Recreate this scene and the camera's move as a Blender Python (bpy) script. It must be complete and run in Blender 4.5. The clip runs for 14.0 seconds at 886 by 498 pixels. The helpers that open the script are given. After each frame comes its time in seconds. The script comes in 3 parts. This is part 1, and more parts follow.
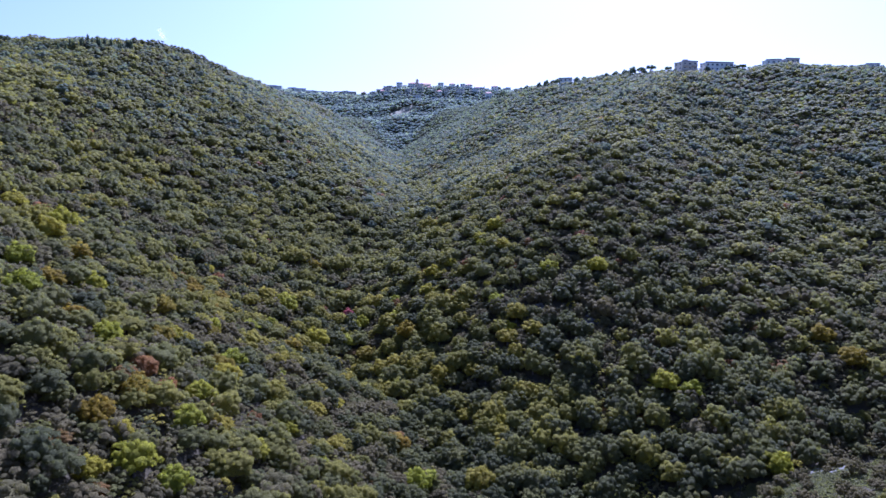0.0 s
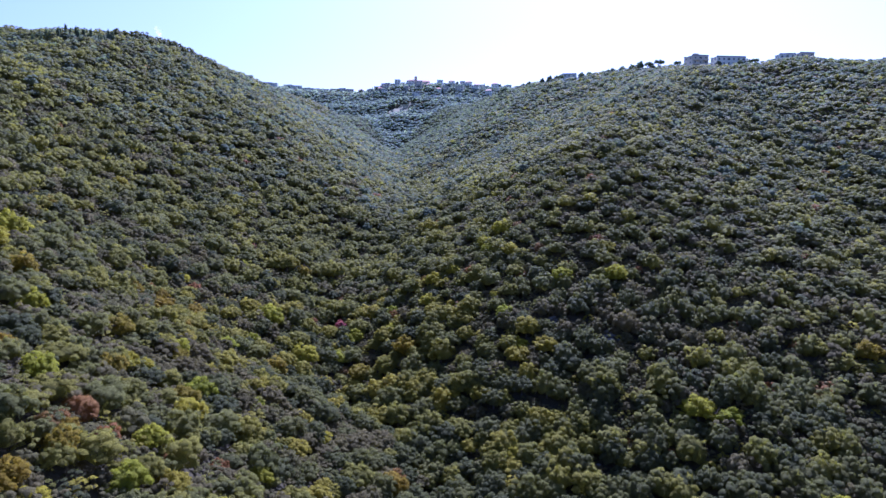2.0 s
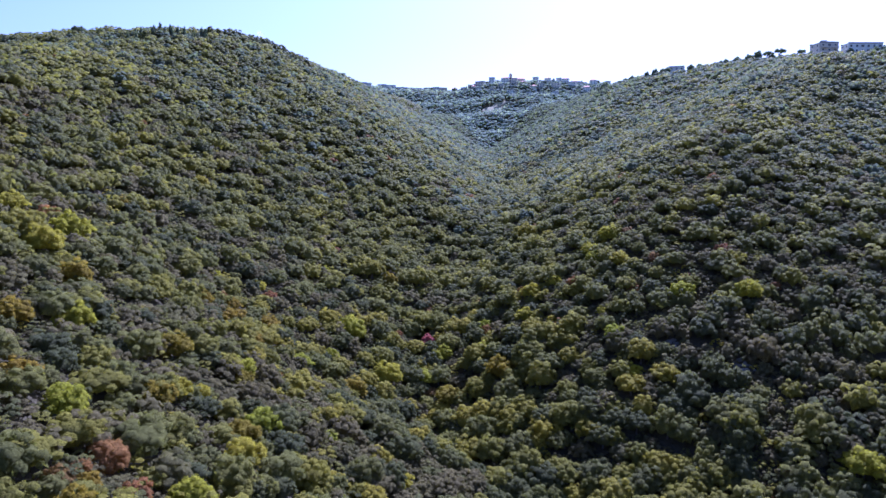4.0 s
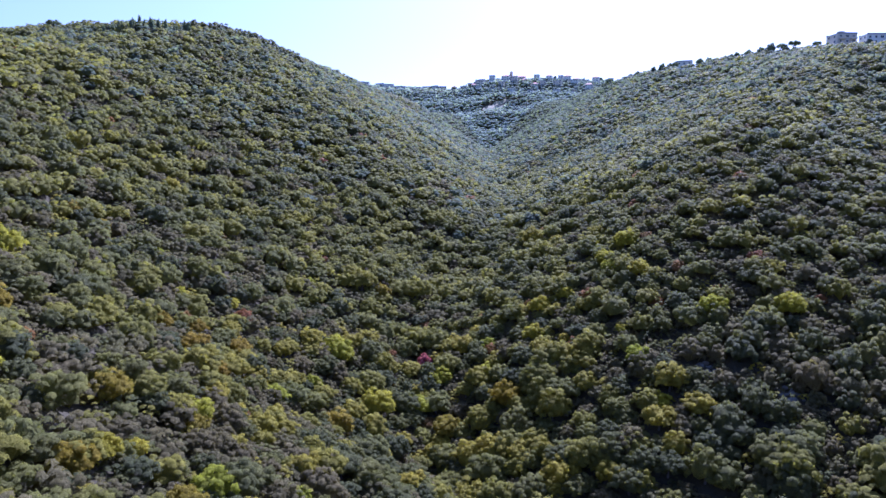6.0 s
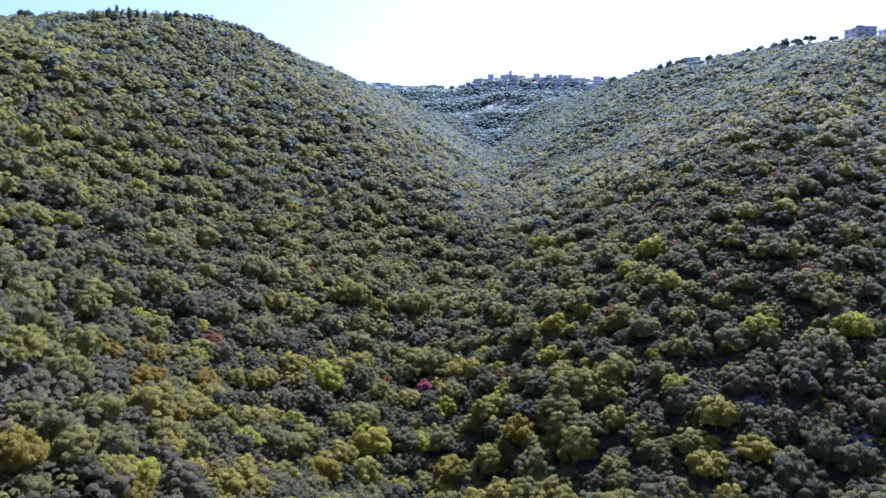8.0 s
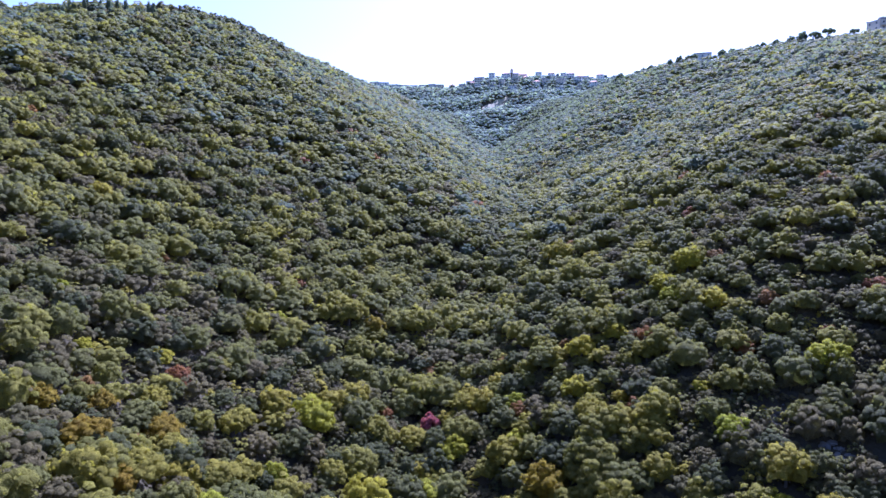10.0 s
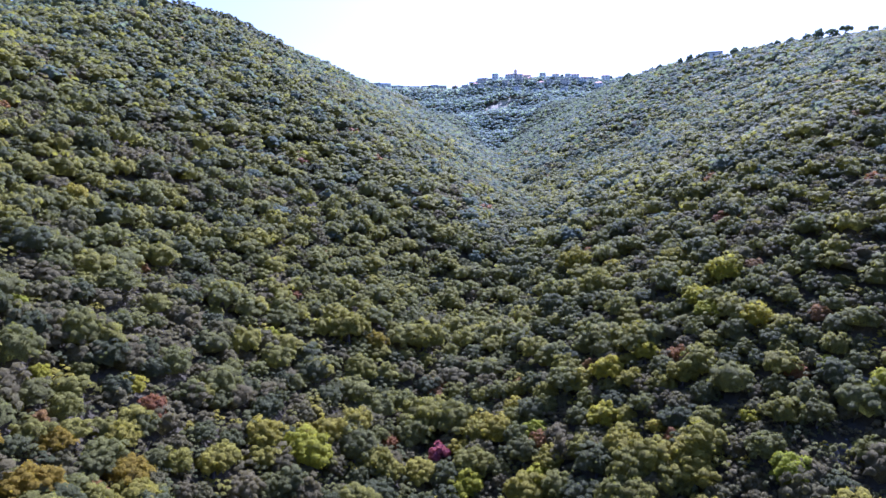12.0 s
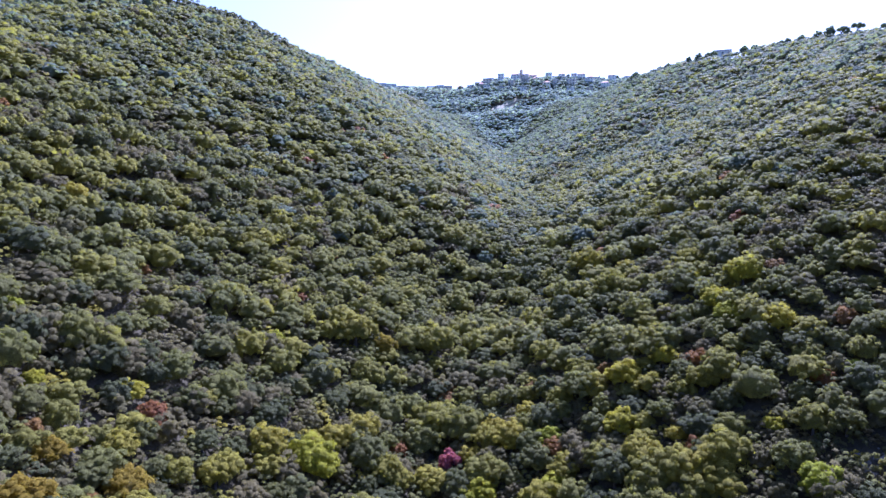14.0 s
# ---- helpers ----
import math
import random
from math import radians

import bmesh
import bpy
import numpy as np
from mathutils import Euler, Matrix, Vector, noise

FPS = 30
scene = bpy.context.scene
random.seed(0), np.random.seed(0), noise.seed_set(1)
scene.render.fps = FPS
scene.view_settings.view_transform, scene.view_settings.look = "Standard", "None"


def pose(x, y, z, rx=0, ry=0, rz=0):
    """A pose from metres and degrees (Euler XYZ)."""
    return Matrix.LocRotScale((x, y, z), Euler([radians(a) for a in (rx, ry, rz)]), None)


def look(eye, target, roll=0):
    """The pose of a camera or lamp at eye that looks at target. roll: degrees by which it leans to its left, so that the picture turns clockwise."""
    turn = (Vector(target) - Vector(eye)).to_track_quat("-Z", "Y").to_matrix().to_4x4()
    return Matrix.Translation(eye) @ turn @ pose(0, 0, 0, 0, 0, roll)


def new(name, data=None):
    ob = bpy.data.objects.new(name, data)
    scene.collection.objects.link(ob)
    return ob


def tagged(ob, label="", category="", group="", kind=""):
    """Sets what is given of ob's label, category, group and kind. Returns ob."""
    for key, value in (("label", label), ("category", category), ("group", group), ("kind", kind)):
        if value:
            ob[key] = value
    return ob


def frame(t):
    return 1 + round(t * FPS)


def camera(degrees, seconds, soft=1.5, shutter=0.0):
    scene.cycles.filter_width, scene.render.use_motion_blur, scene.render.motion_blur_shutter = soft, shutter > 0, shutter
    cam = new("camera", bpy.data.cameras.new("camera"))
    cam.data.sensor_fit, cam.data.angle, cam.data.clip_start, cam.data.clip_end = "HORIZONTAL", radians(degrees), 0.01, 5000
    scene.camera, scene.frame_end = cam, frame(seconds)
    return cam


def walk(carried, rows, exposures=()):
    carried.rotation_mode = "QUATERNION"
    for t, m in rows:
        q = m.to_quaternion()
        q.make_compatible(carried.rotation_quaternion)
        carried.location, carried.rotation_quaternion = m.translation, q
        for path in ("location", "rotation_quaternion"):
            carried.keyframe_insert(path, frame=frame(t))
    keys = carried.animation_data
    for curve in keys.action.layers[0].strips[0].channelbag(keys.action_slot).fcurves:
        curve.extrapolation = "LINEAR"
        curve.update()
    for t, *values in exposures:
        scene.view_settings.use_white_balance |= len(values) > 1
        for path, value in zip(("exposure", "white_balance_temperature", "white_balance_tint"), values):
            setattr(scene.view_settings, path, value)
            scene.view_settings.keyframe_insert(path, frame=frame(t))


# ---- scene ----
cam = camera(63.6, 14.0, soft=1.5)
PATH = [
    (0, (0.011, -0.011, 60.019), (0.022, 1.979, 59.823), 0.1),
    (0.5, (-0.195, 5.58, 59.987), (-0.181, 7.57, 59.792), 0.1),
    (1, (-0.386, 11.143, 59.999), (-0.371, 13.133, 59.804), 0.0),
    (1.5, (-0.614, 16.722, 59.989), (-0.599, 18.713, 59.793), 0.1),
    (2, (-0.831, 22.31, 59.979), (-0.816, 24.3, 59.781), 0.1),
    (2.5, (-1.124, 27.897, 59.984), (-1.108, 29.887, 59.786), 0.0),
    (3, (-1.768, 33.571, 59.866), (-1.796, 35.561, 59.67), 0.0),
    (3.5, (-2.519, 39.331, 59.752), (-2.731, 41.31, 59.554), 0.1),
    (3.7, (-2.722, 41.615, 59.759), (-2.961, 43.59, 59.56), 0.2),
    (5.8, (-4.574, 64.743, 59.804), (-4.814, 66.719, 59.61), 0.2),
    (6, (-4.851, 66.938, 59.799), (-5.093, 68.914, 59.602), -0.2),
    (6.5, (-5.738, 72.518, 59.799), (-5.978, 74.493, 59.603), -0.2),
    (7, (-6.741, 78.0, 59.74), (-6.978, 79.976, 59.545), -0.2),
    (7.5, (-7.795, 83.525, 59.704), (-8.03, 85.501, 59.509), -0.2),
    (8, (-8.886, 89.066, 59.697), (-9.119, 91.043, 59.504), -0.2),
    (8.2, (-9.32, 91.278, 59.712), (-9.553, 93.255, 59.518), -0.3),
    (10.3, (-13.503, 112.962, 59.981), (-13.734, 114.94, 59.792), -0.4),
    (10.5, (-13.858, 114.659, 59.991), (-14.088, 116.636, 59.803), -0.1),
    (11, (-14.744, 118.464, 59.985), (-14.974, 120.441, 59.794), -0.3),
    (11.5, (-15.54, 121.752, 59.923), (-15.772, 123.73, 59.737), -0.3),
    (12, (-16.168, 124.201, 59.85), (-16.403, 126.179, 59.666), -0.4),
    (12.5, (-16.721, 126.08, 59.747), (-16.959, 128.057, 59.563), -0.4),
    (13, (-17.187, 127.359, 59.646), (-17.428, 129.336, 59.463), -0.4),
    (13.5, (-17.462, 128.044, 59.53), (-17.706, 130.021, 59.347), -0.4),
    (14, (-17.512, 128.186, 59.347), (-17.761, 130.162, 59.166), -0.5),
]
walk(cam, [(t, look(eye, target, roll)) for t, eye, target, roll in PATH], exposures=[(0, 1.04, 4360, 40), (7, 1.36, 4380, 40), (14, 1.61, 4390, 39)])

# ---- world, sun, exposure ----
SUN_AZIMUTH, SUN_HEIGHT = 16.0, 48.0   # degrees right of +y, degrees above the horizon
world = bpy.data.worlds.new("sky")
scene.world = world
world.use_nodes = True
wn = world.node_tree.nodes
sky = wn.new("ShaderNodeTexSky")
sky.sky_type = "NISHITA"
sky.sun_disc = False
sky.sun_elevation = radians(SUN_HEIGHT)
sky.sun_rotation = radians(SUN_AZIMUTH)
sky.altitude = 200
sky.air_density, sky.dust_density, sky.ozone_density = 1.0, 2.8, 0.0
wn["Background"].inputs["Strength"].default_value = 0.072
world.node_tree.links.new(sky.outputs[0], wn["Background"].inputs["Color"])
sun = new("sun", bpy.data.lights.new("sun", "SUN"))
sun.data.energy, sun.data.angle, sun.data.color = 5.0, radians(1.0), (1.0, 0.92, 0.79)
az, el = radians(SUN_AZIMUTH), radians(SUN_HEIGHT)
sun.matrix_world = look((0, 0, 400), (-math.sin(az) * 100, -math.cos(az) * 100, 400 - math.tan(el) * 100))


# ---- materials ----
def shader(name):
    m = bpy.data.materials.new(name)
    m.use_nodes = True
    n, l = m.node_tree.nodes, m.node_tree.links
    return m, n, l, n["Principled BSDF"]


def noise_node(n, l, scale, detail=3.0, rough=0.55):
    g = n.new("ShaderNodeNewGeometry")
    t = n.new("ShaderNodeTexNoise")
    t.inputs["Scale"].default_value, t.inputs["Detail"].default_value, t.inputs["Roughness"].default_value = scale, detail, rough
    l.new(g.outputs["Position"], t.inputs["Vector"])
    return t.outputs["Fac"]


def ramp(n, l, fac, stops):
    r = n.new("ShaderNodeValToRGB")
    e = r.color_ramp.elements
    while len(e) < len(stops):
        e.new(0.5)
    for k, (p, c) in zip(e, stops):
        k.position, k.color = p, (*c, 1)
    l.new(fac, r.inputs["Fac"])
    return r.outputs["Color"]


def mixed(n, l, kind, fac, a, b):
    m = n.new("ShaderNodeMix")
    m.data_type, m.blend_type = "RGBA", kind
    for socket, value in ((m.inputs[0], fac), (m.inputs[6], a), (m.inputs[7], b)):
        if isinstance(value, (int, float)):
            socket.default_value = value
        elif isinstance(value, tuple):
            socket.default_value = (*value, 1)
        else:
            l.new(value, socket)
    return m.outputs[2]


def bumped(n, l, p, fac, strength, distance):
    b = n.new("ShaderNodeBump")
    b.inputs["Strength"].default_value, b.inputs["Distance"].default_value = strength, distance
    l.new(fac, b.inputs["Height"])
    l.new(b.outputs[0], p.inputs["Normal"])


def leaf_material(name, tones, gloss=0.6, thin=0.44, vary=1.0, gaps=0.42):
    """Foliage: tone by tree (three colours), by leaf clump and by twig-sized grain; thin leaves let some light through."""
    m, n, l, p = shader(name)
    at = n.new("ShaderNodeAttribute")
    at.attribute_name = "tone"
    ob = n.new("ShaderNodeObjectInfo")
    # trees of the joined woods carry their tone, single trees (no tone: 0) take the object's own
    alone = n.new("ShaderNodeMath")
    alone.operation = "LESS_THAN"
    l.new(at.outputs["Fac"], alone.inputs[0])
    alone.inputs[1].default_value = 0.001
    own = n.new("ShaderNodeMath")
    own.operation = "MULTIPLY_ADD"
    l.new(ob.outputs["Random"], own.inputs[0])
    l.new(alone.outputs[0], own.inputs[1])
    l.new(at.outputs["Fac"], own.inputs[2])
    col = ramp(n, l, own.outputs[0], list(zip((0.0, 0.5, 1.0), tones)))
    geo = n.new("ShaderNodeNewGeometry")
    clump = ramp(n, l, geo.outputs["Random Per Island"], [(0.0, (1 - 0.16 * vary,) * 3), (1.0, (1 + 0.16 * vary, 1 + 0.15 * vary, 1 + 0.11 * vary))])
    fine = noise_node(n, l, 5.5, 3.0, 0.8)
    grain = ramp(n, l, fine, [(0.3, (1 - 0.35 * vary, 1 - 0.33 * vary, 1 - 0.30 * vary)), (0.7, (1 + 0.3 * vary, 1 + 0.28 * vary, 1 + 0.2 * vary))])
    col = mixed(n, l, "MULTIPLY", 1.0, col, clump)
    col = mixed(n, l, "MULTIPLY", 1.0, col, grain)
    l.new(col, p.inputs["Base Color"])
    p.inputs["Roughness"].default_value = gloss
    p.inputs["Specular IOR Level"].default_value = 0.08
    bumped(n, l, p, noise_node(n, l, 4.5, 3.0, 0.8), 0.4 + 0.6 * vary, 0.45)
    tr = n.new("ShaderNodeBsdfTranslucent")
    l.new(mixed(n, l, "MULTIPLY", 1.0, col, (1.04, 1.08, 0.58)), tr.inputs["Color"])
    mix = n.new("ShaderNodeMixShader")
    mix.inputs[0].default_value = thin
    l.new(p.outputs[0], mix.inputs[1])
    l.new(tr.outputs[0], mix.inputs[2])
    # gaps between the leaves
    gap = n.new("ShaderNodeMath")
    gap.operation = "LESS_THAN"
    l.new(fine, gap.inputs[0])
    gap.inputs[1].default_value = gaps
    clear = n.new("ShaderNodeBsdfTransparent")
    leafy = n.new("ShaderNodeMixShader")
    l.new(gap.outputs[0], leafy.inputs[0])
    l.new(mix.outputs[0], leafy.inputs[1])
    l.new(clear.outputs[0], leafy.inputs[2])
    l.new(leafy.outputs[0], n["Material Output"].inputs["Surface"])
    return m


def plain_material(name, c1, c2, scale, rough=0.85, bump=0.3, dist=0.05, shine=0.5):
    m, n, l, p = shader(name)
    f = noise_node(n, l, scale, 5.0, 0.6)
    big = noise_node(n, l, scale * 0.11, 2.0)
    col = mixed(n, l, "MIX", f, c1, c2)
    col = mixed(n, l, "MULTIPLY", 0.6, col, ramp(n, l, big, [(0.3, (0.65, 0.65, 0.62)), (0.7, (1.1, 1.1, 1.1))]))
    l.new(col, p.inputs["Base Color"])
    p.inputs["Roughness"].default_value = rough
    p.inputs["Specular IOR Level"].default_value = shine
    bumped(n, l, p, f, bump, dist)
    return m


LEAF = {
    "oak": leaf_material("oak_leaves", [(0.181, 0.179, 0.055), (0.269, 0.243, 0.041), (0.364, 0.302, 0.034)], vary=1.1),
    "dark": leaf_material("evergreen_leaves", [(0.107, 0.113, 0.050), (0.143, 0.143, 0.052), (0.191, 0.181, 0.053)], vary=1.1),
    "grey": leaf_material("grey_green_leaves", [(0.153, 0.133, 0.060), (0.179, 0.149, 0.069), (0.166, 0.152, 0.062)], 0.7, 0.4, 1.1),
    "bright": leaf_material("flushing_oak_leaves", [(0.322, 0.331, 0.026), (0.381, 0.358, 0.026), (0.401, 0.340, 0.030)], thin=0.5),
    "amber": leaf_material("amber_oak_leaves", [(0.269, 0.220, 0.025), (0.300, 0.227, 0.022), (0.292, 0.201, 0.022)], thin=0.5),
    # the next two carry distance haze in their pale, bluish leaf colour
    "silver": leaf_material("hazed_leaves", [(0.156, 0.183, 0.128), (0.170, 0.196, 0.135), (0.185, 0.204, 0.120)], 0.8, 0.5, 0.6, 0.36),
    "hoary": leaf_material("hazed_hill_leaves", [(0.281, 0.334, 0.307), (0.294, 0.348, 0.314), (0.306, 0.342, 0.293)], 0.9, 0.58, 0.15, 0.34),
    "rust": leaf_material("rust_leaves", [(0.257, 0.166, 0.055), (0.294, 0.152, 0.049), (0.266, 0.119, 0.049)], 0.6),
    "pink": leaf_material("judas_blossom", [(0.38, 0.12, 0.16), (0.42, 0.14, 0.18), (0.36, 0.11, 0.16)], 0.6),
    "pine": leaf_material("pine_needles", [(0.194, 0.230, 0.157), (0.216, 0.247, 0.162), (0.237, 0.266, 0.168)], 0.6, 0.45),
}
BARK = plain_material("bark", (0.10, 0.085, 0.07), (0.19, 0.165, 0.14), 9.0, 0.9, 0.5, 0.03)
SOIL = plain_material("stony_soil", (0.056, 0.050, 0.030), (0.105, 0.088, 0.056), 1.4, 0.95, 0.9, 0.5, 0.05)
LIME = plain_material("limestone", (0.15, 0.14, 0.115), (0.25, 0.235, 0.195), 1.6, 0.9, 0.6, 0.15, 0.15)
WALL = plain_material("pale_render", (0.76, 0.76, 0.64), (0.85, 0.85, 0.72), 0.7, 0.85, 0.1)
WALL_TAN = plain_material("tan_stone", (0.62, 0.56, 0.42), (0.72, 0.66, 0.50), 0.8, 0.85, 0.2)
ROOF = plain_material("grey_roof", (0.30, 0.29, 0.28), (0.42, 0.41, 0.40), 1.0, 0.85, 0.2)
TILES = plain_material("red_roof_tiles", (0.36, 0.14, 0.09), (0.46, 0.21, 0.14), 2.0, 0.8, 0.3)
GLASS = plain_material("dark_window_glass", (0.03, 0.035, 0.04), (0.05, 0.055, 0.06), 0.5, 0.15, 0.0)

# ---- the lie of the land ----
# stream bed: x, y, height, fall of the bank on its left (west) and on its right (east), per metre
STREAM = np.array([
    (34, -120, -38.0, 0.55, 0.48), (26, 40, -26.1, 0.64, 0.52), (14, 120, -12.8, 0.74, 0.57), (2, 165, -6.1, 0.74, 0.6),
    (-22, 203, 1.1, 0.68, 0.61), (-32, 243, 15.0, 0.63, 0.55), (-28, 290, 26.6, 0.61, 0.53), (-17, 345, 43.3, 0.58, 0.5),
    (-22, 480, 54.0, 0.63, 0.45), (-38, 650, 76.2, 0.62, 0.57), (-44, 740, 81.5, 0.68, 0.59), (-52, 850, 87.2, 0.66, 0.61), (-60, 1000, 120.0, 0.54, 0.6)])
# side gully that joins it from the east, likewise
GULLY = np.array([(9, 140, -7.5, 0.47, 0.75), (36, 139, -12.8, 0.58, 0.75), (64, 139, -5, 0.52, 0.75), (105, 156, -9.5, 0.56, 0.75), (180, 168, -10.2, 0.46, 0.75), (330, 150, 7.8, 0.35, 0.75)])
# heights of the two crests along the valley, and of the brow of the hill at its head
WEST_CREST = ((250, 340, 385, 420, 480, 560, 650, 800), (98, 110.5, 126, 135.2, 139.5, 135.5, 133, 134))
EAST_CREST = ((250, 400, 500, 560, 660, 740, 850), (139, 138, 136.5, 139, 142.5, 146, 150))
BROW = ((-300, -190, -120, -50, 0, 50, 120, 200), (194, 186, 182.5, 194.5, 194, 191, 188, 188))


def smooth_min(a, b, k):
    h = np.clip(0.5 + 0.5 * (b - a) / k, 0, 1)
    return b + (a - b) * h - k * h * (1 - h)


def along(x, y, line):
    """Distance from a polyline and whether a place lies west of it."""
    best = np.full(x.shape, 1e9)
    for a, c in zip(line[:-1, :2], line[1:, :2]):
        v = c - a
        u = np.clip(((x - a[0]) * v[0] + (y - a[1]) * v[1]) / (v @ v), 0, 1)
        best = np.minimum(best, np.hypot(x - a[0] - u * v[0], y - a[1] - u * v[1]))
    return best, x < np.interp(y, line[:, 1], line[:, 0])


def valley(x, y, line, k=4.0):
    """Banks that rise from a stream bed on both sides, reach by reach, joined smoothly."""
    n, reaches = np.arange(len(line)), []
    for i in range(len(line) - 1):
        a, v = line[i, :2], line[i + 1, :2] - line[i, :2]
        u = np.clip(((x - a[0]) * v[0] + (y - a[1]) * v[1]) / (v @ v), 0, 1)
        dx, dy = x - a[0] - u * v[0], y - a[1] - u * v[1]
        d = np.hypot(dx, dy)
        left = np.clip(0.5 + 0.5 * (v[0] * dy - v[1] * dx) / np.maximum(d, 0.01) / math.sqrt(v @ v), 0, 1)
        fall = np.interp(i + u, n, line[:, 3]) * left + np.interp(i + u, n, line[:, 4]) * (1 - left)
        reaches.append(np.interp(i + u, n, line[:, 2]) + fall * (np.sqrt(d * d + 16) - 4))
    low = np.min(reaches, axis=0)
    return low - k * np.log(sum(np.exp(-(r - low) / k) for r in reaches))


def waves(x, y):
    return (1.3 * np.sin(x / 13 + 1.7 * np.sin(y / 31)) * np.sin(y / 17 + 0.8) + 0.8 * np.sin(x / 6.1 + y / 9.3) * np.sin(y / 7.7 - x / 11)
            + 2.0 * np.sin(x / 47 + 0.6) * np.sin(y / 39 + x / 90))


def land(x, y):
    """Height of the ground."""
    x, y = np.asarray(x, float), np.asarray(y, float)
    v = smooth_min(valley(x, y, STREAM), valley(x, y, GULLY), 12)
    west = np.clip(0.5 - (x - np.interp(y, STREAM[:, 1], STREAM[:, 0])) / 20, 0, 1)
    top = np.interp(y, *WEST_CREST) * west + np.interp(y, *EAST_CREST) * (1 - west)
    z = smooth_min(v, top, 12) - 0.06 * np.clip(v - top - 25, 0, 400)
    # the hill that closes the valley, with old terraces and the village on its brow
    brow = np.interp(x, *BROW)
    t = np.clip(1075 - y, 0, None)
    step = 9 * np.sin(t / 9.0) * np.clip(t / 60, 0, 1) * 0.22
    far = brow - 0.5 * t + step - 0.1 * np.clip(y - 1120, 0, None)
    far = far - 0.10 * np.clip(np.abs(x + 60) - 420, 0, None)
    z = -smooth_min(-z, -far, 14)
    # a dip in front of the houses on the ridge
    z = z - 4.0 * np.exp(-((x - 188) / 30) ** 2 - ((y - 522) / 28) ** 2)
    # the grassy spur by the gully, a low rise
    u = np.clip(((x - 72) * 53 + (y - 138) * 27) / 3538, 0, 1)
    z = z + 6.5 * np.exp(-(np.hypot(x - 72 - 53 * u, y - 138 - 27 * u) / 9) ** 2)
    r = np.hypot(x, y - 300)
    z = z * np.clip(1.0 - (r - 1300) / 2200, 0.05, 1)
    return z + 0.8 * waves(x, y) * np.clip(r / 120, 0.4, 1)


def from_arrays(name, verts, faces, material, smooth=True, attribute=None):
    """A mesh of triangles from arrays of corners and of corner numbers."""
    me = bpy.data.meshes.new(name)
    me.vertices.add(len(verts))
    me.vertices.foreach_set("co", np.ascontiguousarray(verts, np.float32).ravel())
    n = len(faces)
    me.loops.add(n * 3)
    me.loops.foreach_set("vertex_index", np.ascontiguousarray(faces, np.int32).ravel())
    me.polygons.add(n)
    me.polygons.foreach_set("loop_start", np.arange(0, n * 3, 3, dtype=np.int32))
    me.polygons.foreach_set("use_smooth", np.full(n, smooth))
    if attribute is not None:
        a = me.attributes.new("tone", "FLOAT", "POINT")
        a.data.foreach_set("value", np.ascontiguousarray(attribute, np.float32))
    me.materials.append(material)
    me.update()
    me.validate()
    return me


def build_ground():
    def axis(lo, hi, fine_lo, fine_hi, step):
        a = fine_lo - np.geomspace(1, 1 + fine_lo - lo, 26)[::-1] + 1
        b = fine_hi + np.geomspace(1, 1 + hi - fine_hi, 26) - 1
        return np.unique(np.concatenate([a, np.arange(fine_lo, fine_hi, step), b]).round(3))
    xs, ys = axis(-3800, 3800, -300, 360, 6.5), axis(-3500, 4200, -130, 1180, 6.5)
    gx, gy = np.meshgrid(xs, ys)
    v = np.stack([gx, gy, land(gx, gy)], -1).reshape(-1, 3)
    w = len(xs)
    i = (np.arange(len(ys) - 1)[:, None] * w + np.arange(w - 1)).ravel()
    f = np.concatenate([np.stack([i, i + 1, i + w + 1], 1), np.stack([i, i + w + 1, i + w], 1)])
    tagged(new("ground", from_arrays("ground", v, f, SOIL)), "stony brown hillside soil under the scrub", "ground", kind="structure")


build_ground()

# ---- trees ----
PHI = (1 + 5 ** 0.5) / 2
ICO = np.array([(-1, PHI, 0), (1, PHI, 0), (-1, -PHI, 0), (1, -PHI, 0), (0, -1, PHI), (0, 1, PHI), (0, -1, -PHI), (0, 1, -PHI),
                (PHI, 0, -1), (PHI, 0, 1), (-PHI, 0, -1), (-PHI, 0, 1)]) / math.hypot(1, PHI)
ICO_F = np.array([(0, 11, 5), (0, 5, 1), (0, 1, 7), (0, 7, 10), (0, 10, 11), (1, 5, 9), (5, 11, 4), (11, 10, 2), (10, 7, 6), (7, 1, 8),
                  (3, 9, 4), (3, 4, 2), (3, 2, 6), (3, 6, 8), (3, 8, 9), (4, 9, 5), (2, 4, 11), (6, 2, 10), (8, 6, 7), (9, 8, 1)])


OCTA = np.array(((1, 0, 0), (-1, 0, 0), (0, 1, 0), (0, -1, 0), (0, 0, 1), (0, 0, -1))) * 1.12
OCTA_F = np.array(((0, 2, 4), (2, 1, 4), (1, 3, 4), (3, 0, 4), (2, 0, 5), (1, 2, 5), (3, 1, 5), (0, 3, 5)))


def turned(rng):
    return np.array(Euler(rng.uniform(0, 6.28, 3)).to_matrix())


def finer(v, f):
    """A ball with every triangle cut in four."""
    v, mid, out = list(v), {}, []
    for a, b, c in f:
        m = []
        for i, j in ((a, b), (b, c), (c, a)):
            key = (min(i, j), max(i, j))
            if key not in mid:
                p = v[i] + v[j]
                v.append(p / np.linalg.norm(p))
                mid[key] = len(v) - 1
            m.append(mid[key])
        out += [(a, m[0], m[2]), (b, m[1], m[0]), (c, m[2], m[1]), tuple(m)]
    return np.array(v), np.array(out)


ICO_2, ICO_2_F = finer(ICO, ICO_F)


